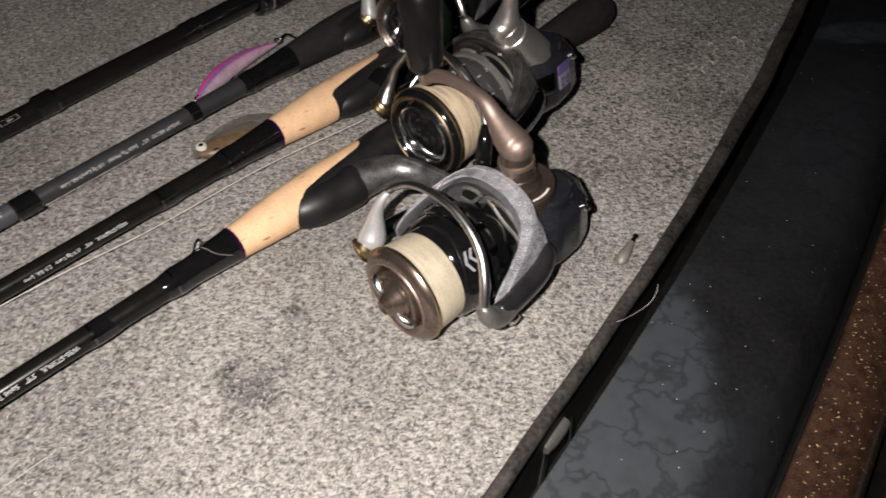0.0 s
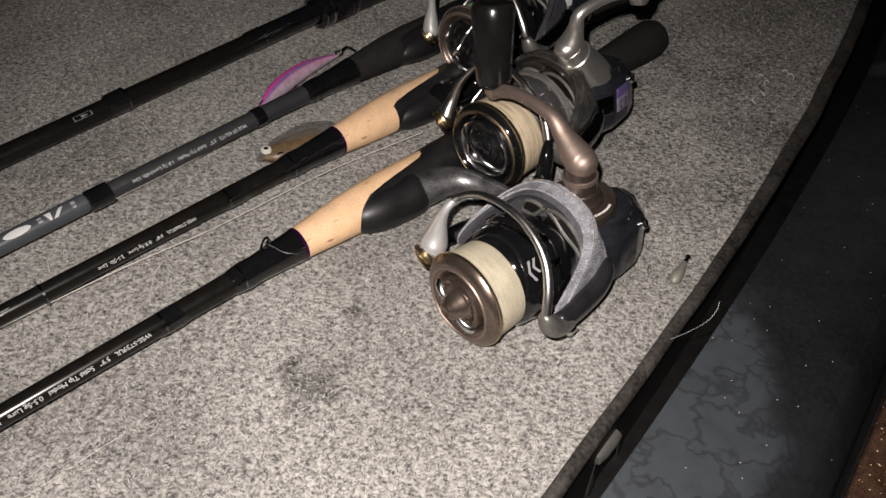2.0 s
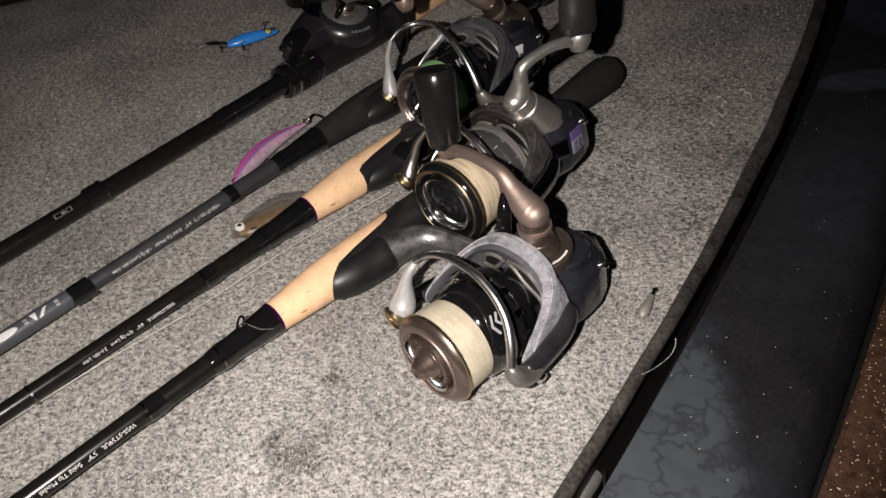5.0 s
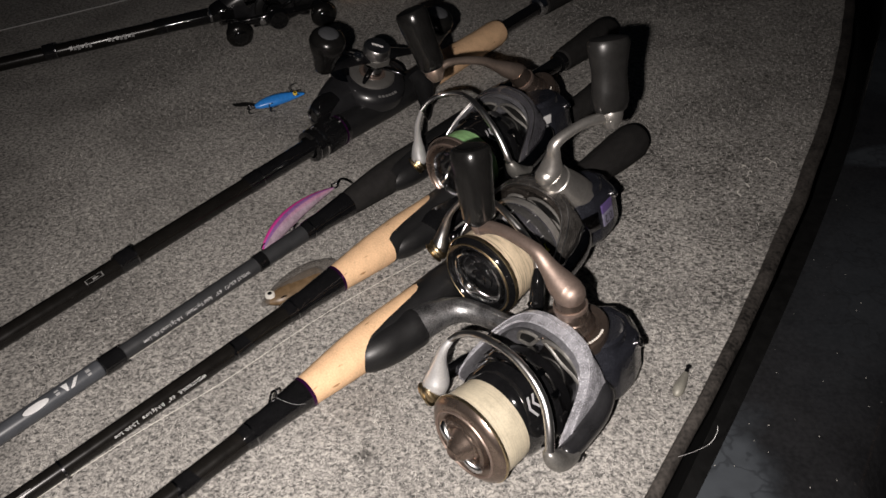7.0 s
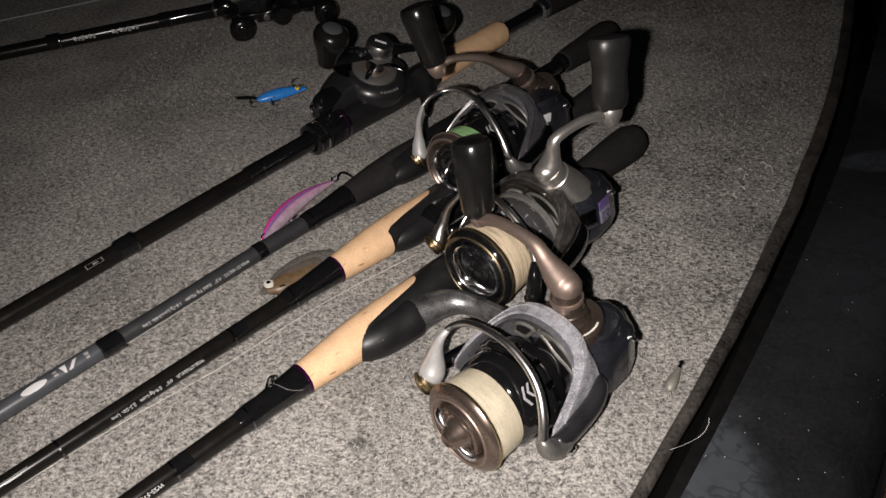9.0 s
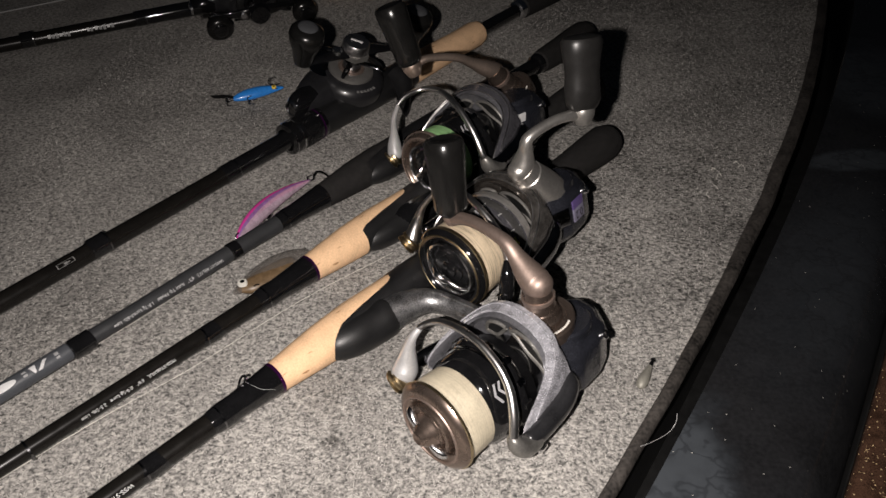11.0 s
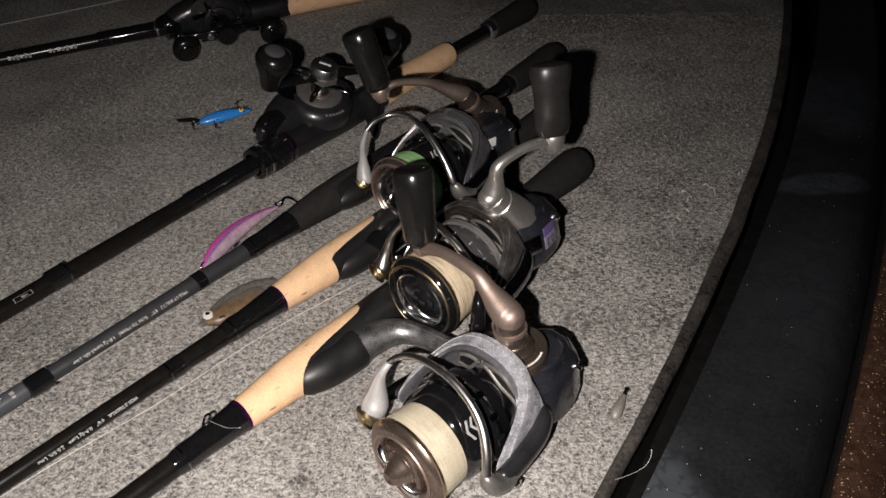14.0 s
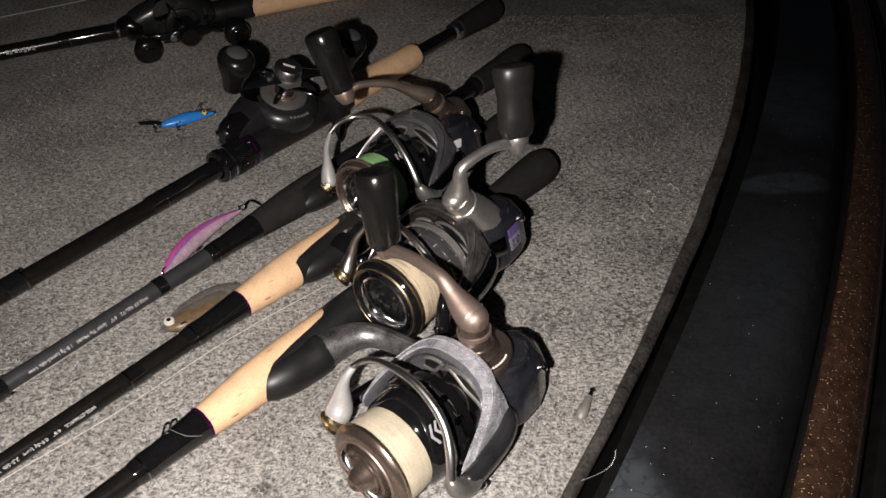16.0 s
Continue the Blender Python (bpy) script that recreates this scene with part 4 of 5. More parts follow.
    part("foot_hood", tube([(f.x - 0.022, f.y + 0.0085, fz, 0.0030), (f.x - 0.018, f.y + 0.0070, fz, 0.0078 * hd), (f.x - 0.008, f.y + 0.0050, fz, 0.0100 * hd), (f.x + 0.004, f.y + 0.0040, fz, 0.0104 * hd), (f.x + 0.0125, f.y + 0.0030, fz + 0.001, 0.0104 * hd), (f.x + 0.0135, f.y + 0.0030, fz + 0.001, 0.0092 * hd)], 22, 5, 1.0), SEAT, reel, "satin black foot hood")
    # handle
    q0, q1, q2, q3 = loc(collar), loc(ball), loc(arm_end), loc(knob_top)
    up = (q1 - q0).normalized()
    ln = (q1 - q0).length
    if style.get("cone_stalk"):
        prof = [(-0.009, 0.0), (-0.009, 0.0116), (-0.003, 0.0114), (ln * 0.25, 0.0104), (ln * 0.55, 0.0090), (ln * 0.74, 0.0084), (ln * 0.76, 0.0078), (ln, 0.0068), (ln, 0.0)]
        handle = part("handle", lathe(prof, q0, up, 40), style["stalk"], reel, "conical silver handle base")
    else:
        prof = [(-0.009, 0.0), (-0.009, 0.0146), (-0.0020, 0.0152), (-0.0008, 0.0152), (-0.0002, 0.0146), (-0.0002, 0.0116), (-0.0008, 0.0113), (-0.0008, 0.0098), (0.0012, 0.0096), (0.0018, 0.0090), (0.0024, 0.0084), (ln * 0.28, 0.0080), (ln * 0.30, 0.0075), (ln * 0.55, 0.0070), (ln, 0.0060), (ln, 0.0)]
        handle = part("handle", lathe(prof, q0, up, 48), style["stalk"], reel, "handle base and collar disc")
        bx0, by0, _ = basis(up)
        for q in range(9):
            w = radians(style.get("engraved", 200) + 5.5 * q)
            o = q0 + (bx0 * math.cos(w) + by0 * math.sin(w)) * 0.0131
            part("engraved_bar", lathe([(-0.0004, 0.0), (-0.0004, 0.00055), (0.0001, 0.00055), (0.0001, 0.0)], o, up, 8), PALE, handle)
        part("collar_ring", lathe([(ln * 0.54, 0.0069), (ln * 0.55, 0.0075), (ln * 0.64, 0.0075), (ln * 0.65, 0.0066)], q0, up, 40), style["ring"], handle)
    mid1, mid2 = q1.lerp(q2, 0.33) + up * style.get("bow", 0.004), q1.lerp(q2, 0.7) + up * style.get("bow2", 0.010)
    bx = style["arm_r"]
    side = (q2 - q1).normalized()
    bow = style.get("bow", 0.004)
    part("handle_arm", tube([(*(q1 - side * 0.0073), 0.0010), (*(q1 - side * 0.0066), bx * 0.48), (*(q1 - side * 0.0040), bx * 0.82), (*q1, bx * 0.96), (*(q1.lerp(q2, 0.09) + up * bow * 0.22), bx * 0.86), (*(q1.lerp(q2, 0.19) + up * bow * 0.58), bx * 0.60), (*mid1, bx * 0.45), (*mid2, bx * 0.40), (*q2, bx * 0.48), (*(q2 + side * 0.0035), bx * 0.34), (*(q2 + side * 0.0045), 0.0005)], 24, 6, 0.95, tuple(up)), style["arm"], handle, style["arm_label"])
    ka = (q3 - q2).normalized()
    kl = (q3 - q2).length
    kb = q2 + ka * 0.001
    pk = style.get("post", 1.0)
    part("knob_post", lathe([(-0.0050 * pk, 0.0), (-0.0046 * pk, 0.0026 * pk), (-0.002, 0.0042 * pk), (0.001, 0.0044 * pk), (0.003, 0.0040 * pk), (0.005, 0.003)], kb, ka, 24), style["arm"], handle)
    kp = style["knob"]
    knob = lathe([(kl * a, r) for a, r in kp], kb, ka, 36)
    if style.get("knob_flat"):
        w = side.cross(ka).normalized()
        for v in knob.verts:
            o = v.co - kb
            v.co = v.co - w * (o.dot(w)) * style["knob_flat"]
    part("knob", knob, style["knob_mat"], handle, "black handle knob")
    return reel


build_setting()
SILVER_ARM = dict(arm=ARM_SILVER, arm_label="satin silver handle arm", stalk=ARM_SILVER, ring=ARM_SILVER, cone_stalk=True)
POLISHED_ARM = dict(arm=BRONZE_POLISHED, arm_label="polished bronze handle arm", stalk=BRONZE_DARK, ring=BRONZE)
BRONZE_ARM = dict(arm=BRONZE, arm_label="satin bronze handle arm", stalk=BRONZE_DARK, ring=BRONZE)
ROUND_KNOB = [(0.0, 0.0), (0.01, 0.0052), (0.06, 0.0072), (0.12, 0.0080), (0.3, 0.0082), (0.55, 0.0088), (0.8, 0.0095), (0.93, 0.0094), (0.975, 0.0084), (0.985, 0.0066), (0.965, 0.0052), (0.955, 0.0)]
PADDLE_KNOB = [(0.0, 0.0), (0.01, 0.0070), (0.06, 0.0098), (0.16, 0.0112), (0.35, 0.0108), (0.55, 0.0104), (0.78, 0.0118), (0.92, 0.0126), (0.975, 0.0112), (0.995, 0.0070), (1.0, 0.0)]

# the bail wires and roller caps, as (along, from the axis, degrees round it[, thickness])
WIRE_1 = [(0.0150, 0.0335, 173), (0.0179, 0.0340, 158), (0.0212, 0.0342, 144), (0.0231, 0.0345, 131), (0.0242, 0.0347, 118), (0.0250, 0.0350, 104), (0.0256, 0.0355, 85), (0.0262, 0.0365, 66), (0.0252, 0.0376, 53), (0.0222, 0.0378, 47)]
CAP_1 = [(0.0230, 0.0378, 48, 0.0015), (0.0195, 0.0364, 41, 0.0020), (0.0182, 0.0348, 30, 0.0030), (0.0176, 0.0340, 19, 0.0046), (0.0160, 0.0336, 9, 0.0061), (0.0132, 0.0334, 3, 0.0050), (0.0118, 0.0332, 1, 0.0010)]
WIRE_2 = [(0.0100, 0.0335, 168), (0.0118, 0.0337, 155), (0.0132, 0.0340, 142), (0.0150, 0.0345, 120), (0.0185, 0.0350, 96), (0.0200, 0.0358, 75), (0.0185, 0.0362, 60)]
CAP_2 = [(0.0190, 0.0362, 61, 0.0012), (0.0165, 0.0352, 42, 0.0018), (0.0150, 0.0347, 28, 0.0026), (0.0122, 0.0345, 18, 0.0034), (0.0092, 0.0342, 9, 0.0042), (0.0068, 0.0340, 6, 0.0010)]
WIRE_3 = [(0.0148, 0.0335, 178), (0.0140, 0.0340, 165), (0.0158, 0.0345, 142), (0.0185, 0.0360, 122), (0.0225, 0.0372, 104), (0.0265, 0.0392, 84), (0.0225, 0.0420, 71), (0.0140, 0.0428, 66), (0.0080, 0.0408, 61)]
CAP_3 = [(0.0085, 0.0410, 62, 0.0012), (0.0085, 0.0375, 45, 0.0016), (0.0095, 0.0350, 28, 0.0024), (0.0095, 0.0345, 14, 0.0042), (0.0085, 0.0342, 2, 0.0046), (0.0078, 0.0340, -3, 0.0010)]

# ---- rod and reel nearest the open carpet ----
ROD_1, DIR_1 = (-0.0939, 0.2513), (0.640, 0.768)
rod1 = spinning_rod(ROD_1, DIR_1, 0.0125, "black spinning rod with pale cork grip and white lettering", CORK, "WSS-ST59UL   5'9\"   Solid Tip Model   0.5-5g Lure   1.5-4lb. Line", (-0.0735, 0.0027, 150), (-0.0305, -0.060, -0.0675), BLANK, 0.0012, 62)
reel1 = spinning_reel((-0.0183, 0.2164, 0.0217), (0.6806, 0.7327, -0.035), 10, "dark grey spinning reel with bronze handle and cream line", dict(
    face="cone", lip=BRONZE_DARK, line=CREAM, line_label="cream line wound on the spool", line_r=0.0198, skirt=GLOSS, lip_r=0.0209, rotor=ROTOR, rotor_in=ROTOR_IN,
    rotor_label="speckled grey rotor rim", arm_a=FRAME_BLACK, arm_b=GUN, wire=STEEL, body=NAVY, stem=STEM, windows=True, line_end=0.0189, mark=134, mark_at=0.0210, wire_path=WIRE_1, cap=CAP_1, arm_r=0.0071, bow=0.011, bow2=0.008, knob=ROUND_KNOB, knob_mat=RUBBER, **BRONZE_ARM),
    (0.0288, 0.2644, 0.0418), (0.0260, 0.2642, 0.0615), (-0.0115, 0.3061, 0.0655), (-0.0150, 0.3160, 0.102), (-0.0527, 0.2820, 0.0125))

# ---- second rod, its reel lying on the first ----
ROD_2, DIR_2 = (-0.0924, 0.3307), (0.631, 0.776)
rod2 = spinning_rod(ROD_2, DIR_2, 0.0125, "black spinning rod with short cork grip and white lettering", CORK, "WSS-ST66XUL   6'6\"   0.9-5g Lure   2.5-5lb. Line", (-0.086, 0.0024, 155), (-0.0305, -0.061, -0.068, -0.157), BLANK, 0.0012, 62)
reel2 = spinning_reel((-0.0146, 0.3070, 0.0320), DIR_2, 14, "black and chrome spinning reel with silver handle and tan braid", dict(
    face="bar", lip=GLOSS, rim=GOLD, line=TAN, line_label="tan braided line on the spool", line_r=0.0211, skirt=SMOKY, chrome_band=True, wire_path=WIRE_2, cap=CAP_2, cap_mat=STEEL, back=0.0430, lip_in=0.0290, line_end=0.0205, skirt_end=0.0376, collar_mat=SMOKY, post=1.45, rotor=SMOKY_RIM, rotor_in=SMOKY_BROWN, hood=0.84, edge=STEEL, neon=True, pivot=True, windows=True,
    rotor_label="smoky gunmetal rotor rim", arm_a=GUN, arm_b=GUN, wire=STEEL, body=NAVY, stem=GLOSS, tag=True, arm_r=0.0066, bow=0.014, mark=98, mark_at=0.0215, knob=[(u, r * 0.86) for u, r in PADDLE_KNOB], knob_mat=KNOB_MATTE, knob_flat=0.25, **SILVER_ARM),
    (0.0338, 0.3538, 0.050), (0.0222, 0.3440, 0.0685), (0.0530, 0.3620, 0.0900), (0.0505, 0.3705, 0.1265), (-0.0465, 0.3681, 0.0125))

# ---- third rod with the foam grip ----
ROD_3, DIR_3 = (-0.0978, 0.4006), (0.602, 0.798)
rod3 = spinning_rod(ROD_3, DIR_3, 0.0125, "grey spinning rod with black foam grip and white lettering", EVA, "WSS-ST 65L/T2   6'5\"   Solid Tip Model   1.8-7g Lure3-6lb. Line", (-0.078, 0.0026, 152), (-0.0305,), BLANK_SLATE, 0.0012, 62, 0.315, GLOSS)
reel3 = spinning_reel((-0.0304, 0.3940, 0.0368), DIR_3, 14, "grey spinning reel with bronze handle and green braid", dict(
    face="bar", lip=BRONZE_DARK, rim=BRONZE, line=GREEN, line_label="green braided line on the spool", line_r=0.0204, skirt=GLOSS, wire_path=WIRE_3, cap=CAP_3, cap_mat=SATIN, back=0.0490, lip_in=0.0286, rotor=ROTOR_DARK, rotor_in=ROTOR_IN, bar=120, hood=0.84, edge=STEEL,
    rotor_label="dark grey rotor rim", arm_a=GUN, arm_b=GUN, wire=STEEL, body=NAVY, stem=STEM, white_tag=True, windows=True, arm_r=0.0060, post=1.4, bow=0.012, mark=125, knob=ROUND_KNOB, knob_mat=RUBBER, **POLISHED_ARM),
    (0.0199, 0.4740, 0.0475), (0.0084, 0.4670, 0.0650), (-0.0400, 0.4400, 0.0800), (-0.0520, 0.4450, 0.1160), (-0.0551, 0.4373, 0.0130))
for s0, s1, mt, nm in ((-0.071, -0.064, WRAP, "winding"), (-0.167, -0.155, WRAP, "winding")):
    part(nm, lathe([(s0, 0.0044), (s0 + 0.0006, 0.0053), (s1 - 0.0006, 0.0053), (s1, 0.0044)], origin=(0, 0, 0.0004), segs=28), mt, rod3, "gloss black winding")
part("butt_section", lathe([(-0.300, 0.0041), (-0.1675, 0.0046), (-0.1670, 0.0042)], origin=(0, 0, 0.0008), segs=28), BLANK_GREY, rod3, "blue-grey lower blank")
part("print_bar", grid([[(-0.2000 - 0.0062 * math.cos(t), 0.0056 * math.cos(radians(118) + k * 0.34 * math.sin(t)), 0.0056 * math.sin(radians(118) + k * 0.34 * math.sin(t))) for k in (-1, -0.5, 0, 0.5, 1)] for t in (math.pi * q / 16 for q in range(17))], closed=False), WHITE, rod3, "rounded white emblem")
for q in range(10):
    patch(-0.1800 - 0.0004 * q, -0.1780 - 0.0004 * q, 98 + 4 * q, 102.5 + 4 * q, 0.0056, WHITE, rod3)
    patch(-0.1868 + 0.00012 * q, -0.1838 - 0.0001 * q, 98 + 4 * q, 102.5 + 4 * q, 0.0056, WHITE, rod3)
for s0, s1, a0, a1 in ((-0.1745, -0.1725, 100, 118), (-0.1745, -0.1728, 124, 136), (-0.1905, -0.1885, 102, 112), (-0.1905, -0.1885, 118, 130)):
    patch(s0, s1, a0, a1, 0.0056, GREYPRINT, rod3)
for s, w in ((-0.176, 0.012), (-0.190, 0.004)):
    patch(s - w / 2, s + w / 2, 118, 124, 0.0053, FAINT, rod2)
    patch(s - w / 3, s + w / 4, 130, 136, 0.0053, FAINT, rod2)


# ---- the two casting rods ----
def casting_rod(p, d, z, label, bars, cork0, cork1, butt, drop, k=1.0):
    rod = thing("casting_rod", rod_frame(p, d, z), label, "fishing rod", "rods on the deck")
    part("blank", tube([(-1.0, 0, drop * 3.2, 0.0028 * k), (-0.5, 0, drop * 1.9, 0.0048 * k), (-0.2, 0, drop, 0.0060 * k), (-0.05, 0, drop * 0.3, 0.0064 * k), (0.0, 0, 0, 0.0066 * k)], 24, 6), BLANK, rod)
    part("hosel", lathe([(-0.056, 0.0), (-0.055, 0.0062 * k), (-0.050, 0.0070 * k), (-0.006, 0.0074 * k), (0.0, 0.0082 * k), (0.0, 0.0)], segs=32), WRAP, rod, "gloss black winding")
    part("lock_nut", lathe([(-0.003, 0.008), (-0.002, 0.0112), (0.001, 0.0118), (0.004, 0.0118), (0.006, 0.0108), (0.008, 0.0112), (0.028, 0.0116), (0.030, 0.0106)], segs=36), WRAP, rod, "black threaded lock nut")
    knurl = bmesh.new()
    for i in range(9):
        for w in range(44):
            s, a = 0.0095 + 0.0015 * i, 2 * math.pi * (w + 0.5 * (i % 2)) / 44
            n1, n2 = Vector((0, math.cos(a), math.sin(a))), Vector((0, -math.sin(a), math.cos(a)))
            o = Vector((s, 0, 0)) + n1 * 0.0113
            q = [knurl.verts.new(o + Vector((0.0013, 0, 0))), knurl.verts.new(o + n2 * 0.0008), knurl.verts.new(o - Vector((0.0013, 0, 0))), knurl.verts.new(o - n2 * 0.0008)]
            top = knurl.verts.new(o + n1 * 0.0006)
            for u in range(4):
                knurl.faces.new((q[u], q[(u + 1) % 4], top))
    part("knurling", knurl, GLOSS, rod, "diamond knurling on the nut", smooth=False)
    rings_on(rod, (0.0045,), 0.0119, CHROME, 0.0014)
    rings_on(rod, (-0.0015,), 0.0114, CHROME, 0.0008)
    rings_on(rod, (0.0245,), 0.0118, PURPLE, 0.0010)
    part("reel_seat", loft([(0.028, 0, 0, 0.0108, 0.0108), (0.05, -0.001, 0, 0.0112, 0.0106), (0.08, -0.002, 0, 0.0118, 0.0108), (0.11, -0.001, 0, 0.0118, 0.0112), (cork0 + 0.004, 0, 0, 0.0112, 0.0112)], power=2.2), SEAT, rod, "satin black reel seat")
    part("cork_grip", lathe([(cork0, 0.0108), (cork0 + 0.002, 0.0116), (cork0 + 0.03, 0.0112), (cork1 - 0.03, 0.0106), (cork1 - 0.008, 0.0112), (cork1 - 0.002, 0.0100), (cork1, 0.007)], segs=36), CORK, rod)
    part("rear_shaft", lathe([(cork1 - 0.001, 0.0), (cork1 - 0.001, 0.0072), (cork1 + 0.004, 0.0062), (butt - 0.07, 0.0060), (butt - 0.07, 0.0)], segs=28), WRAP, rod)
    part("collar", lathe([(butt - 0.078, 0.0062), (butt - 0.077, 0.0084), (butt - 0.070, 0.0086), (butt - 0.069, 0.006)], segs=28), CHROME, rod)
    part("rear_grip", lathe([(butt - 0.0695, 0.0066), (butt - 0.068, 0.0096), (butt - 0.03, 0.0112), (butt - 0.008, 0.0122), (butt - 0.001, 0.0105), (butt, 0.0)], segs=32), EVA, rod, "black foam butt grip")
    for s in bars:
        part("winding", lathe([(s - 0.006, 0.0058 * k), (s - 0.0052, 0.0071 * k), (s + 0.0052, 0.0073 * k), (s + 0.006, 0.0060 * k)], segs=28), WRAP, rod, "gloss black winding")
    rings_on(rod, [s + 0.0045 for s in bars], 0.0075 * k)
    return rod


def baitcaster(m, label, arm_turn, knob_len, ring=None, cap=None, hub=None, knob_out=0.041):
    """x along the rod, y from the rod through the reel, z along the handle's axis."""
    reel = thing("baitcasting_reel", m, label, "fishing reel", "baitcasting reels")
    body = part("body", loft([(0.030, 0.012, 0.0, 0.004, 0.007), (0.034, 0.015, 0.0, 0.009, 0.010), (0.048, 0.018, 0.0, 0.014, 0.012), (0.070, 0.020, 0.0, 0.018, 0.0125), (0.095, 0.019, 0.0, 0.016, 0.012), (0.110, 0.014, 0.0, 0.008, 0.009), (0.114, 0.012, 0.0, 0.003, 0.004)], power=2.4), FRAME_BLACK, reel, "black low-profile frame")
    c = (0.080, 0.0135, 0.0)
    ax = (0, 0, 1)
    side = part("side_plate", lathe([(-0.004, 0.0), (0.000, 0.0255), (0.006, 0.0262), (0.010, 0.0252), (0.0130, 0.0218), (0.0142, 0.0194), (0.0142, 0.0)], c, ax, 48), FRAME_BLACK, reel, "gloss black side plate")
    part("silver_ring", lathe([(0.0135, 0.0170), (0.0160, 0.0164), (0.0172, 0.0136), (0.0168, 0.0100), (0.0150, 0.0094)], c, ax, 48), ring or ARM_SILVER, side, "brushed silver side plate ring")
    part("gold_ring", lathe([(0.0150, 0.0096), (0.0166, 0.0090), (0.0168, 0.0060), (0.0168, 0.0)], c, ax, 40), hub or BRONZE, side)
    for q in range(6):
        w = radians(238 + 7 * q)
        part("print_bar", box((0.0018, 0.0030, 0.0006), (c[0] + 0.0222 * math.cos(w), c[1] + 0.0222 * math.sin(w), 0.0127), 0.0001, Matrix.Rotation(w + math.pi / 2, 3, "Z")), FAINT, side)
    handle = part("handle", lathe([(0.016, 0.0), (0.016, 0.0070), (0.024, 0.0066), (0.0245, 0.0046), (0.034, 0.0046)], c, ax, 32), GUN, reel, "gunmetal handle hub")
    for i in range(4):
        a = radians(90 * i + 25)
        q = [(0.005, 0.0224, 0.0020), (0.012, 0.0235, 0.0021), (0.019, 0.0242, 0.0018), (0.0235, 0.0230, 0.0010)]
        part("star_arm", tube([(c[0] + r * math.cos(a), c[1] + r * math.sin(a), h, w) for r, h, w in q], 10, 4, 0.6), GUN if i % 2 else GLOSS, handle, "star drag arm")
    t = radians(arm_turn)
    ca, sa = math.cos(t), math.sin(t)
    reach = ((-0.044, 0.0275, 0.0030), (-0.028, 0.0285, 0.0034), (-0.012, 0.0310, 0.0056), (0.0, 0.0310, 0.0072), (0.012, 0.0310, 0.0056), (0.028, 0.0285, 0.0034), (knob_out + 0.003, 0.0275, 0.0030))
    bar = tube([(c[0] + ca * q, c[1] + sa * q, h, w) for q, h, w in reach], 12, 4, 0.5)
    part("handle_arm", bar, GLOSS, handle, "black double handle arm")
    part("hub_cap", lathe([(0.0290, 0.0092), (0.0330, 0.0098), (0.0385, 0.0096), (0.0400, 0.0086), (0.0403, 0.0)], c, ax, 32), hub or STEEL, handle, "slotted hub cap")
    part("hub_nut", lathe([(0.028, 0.0), (0.028, 0.0110), (0.0325, 0.0112), (0.0330, 0.0100), (0.0330, 0.0)], c, ax, 6), hub or END_GREY, handle, "hub nut")
    part("retainer", lathe([(0.032, 0.0), (0.032, 0.0036), (0.0350, 0.0034), (0.0356, 0.0020), (0.0350, 0.0)], (c[0] - ca * 0.0145, c[1] - sa * 0.0145, 0), ax, 20), CHROME, handle, "small chrome screw")
    part("slot", box((0.0085, 0.0014, 0.0004), (c[0], c[1], 0.0404), 0.0001, Matrix.Rotation(2.1, 3, "Z")), hub or WHITE, handle)
    for e in (-1, 1):
        reach_out = 0.041 if e < 0 else knob_out
        o = (c[0] + e * ca * reach_out, c[1] + e * sa * reach_out, 0.029)
        kl = knob_len
        kn = part("knob", lathe([(-0.001, 0.0), (0.0, 0.0062), (kl * 0.15, 0.0074), (kl * 0.35, 0.0084), (kl * 0.60, 0.0114), (kl * 0.78, 0.0123), (kl * 0.90, 0.0113), (kl * 0.97, 0.0088), (kl * 1.01, 0.0060), (kl * 1.02, 0.0)], o, ax, 32), RUBBER, handle, "black pear-shaped knob")
        part("knob_cap", lathe([(kl * 0.985, 0.0056), (kl * 1.00, 0.0068), (kl * 1.04, 0.0056), (kl * 1.06, 0.0034), (kl * 1.065, 0.0)], o, ax, 28), cap or SATIN_DARK, kn, "knob end cap")
    part("trigger", tube([(0.118, -0.004, 0.002, 0.0105), (0.114, -0.012, 0.002, 0.0085), (0.105, -0.022, 0.001, 0.0055), (0.096, -0.032, 0.0, 0.0030), (0.092, -0.036, 0.0, 0.0008)], 16, 5), SEAT, reel, "seat trigger")
    guide = part("line_guide", loft([(0.022, 0.012, 0.002, 0.003, 0.006), (0.025, 0.014, 0.002, 0.007, 0.009), (0.034, 0.016, 0.002, 0.009, 0.010), (0.044, 0.016, 0.002, 0.009, 0.010)], power=2.4), GLOSS, reel, "level-wind housing")
    part("guide_ring", lathe([(0.0, 0.0040), (-0.001, 0.0050), (0.001, 0.0056), (0.002, 0.0045)], (0.0225, 0.014, 0.005), (1, 0, 0), 24), CHROME, guide)
    part("spool", lathe([(-0.012, 0.0), (-0.012, 0.0130), (-0.0105, 0.0132), (-0.010, 0.0105), (0.016, 0.0105), (0.0165, 0.0132), (0.018, 0.0)], (0.068, 0.028, -0.003), ax, 36), GUN, reel)
    return reel


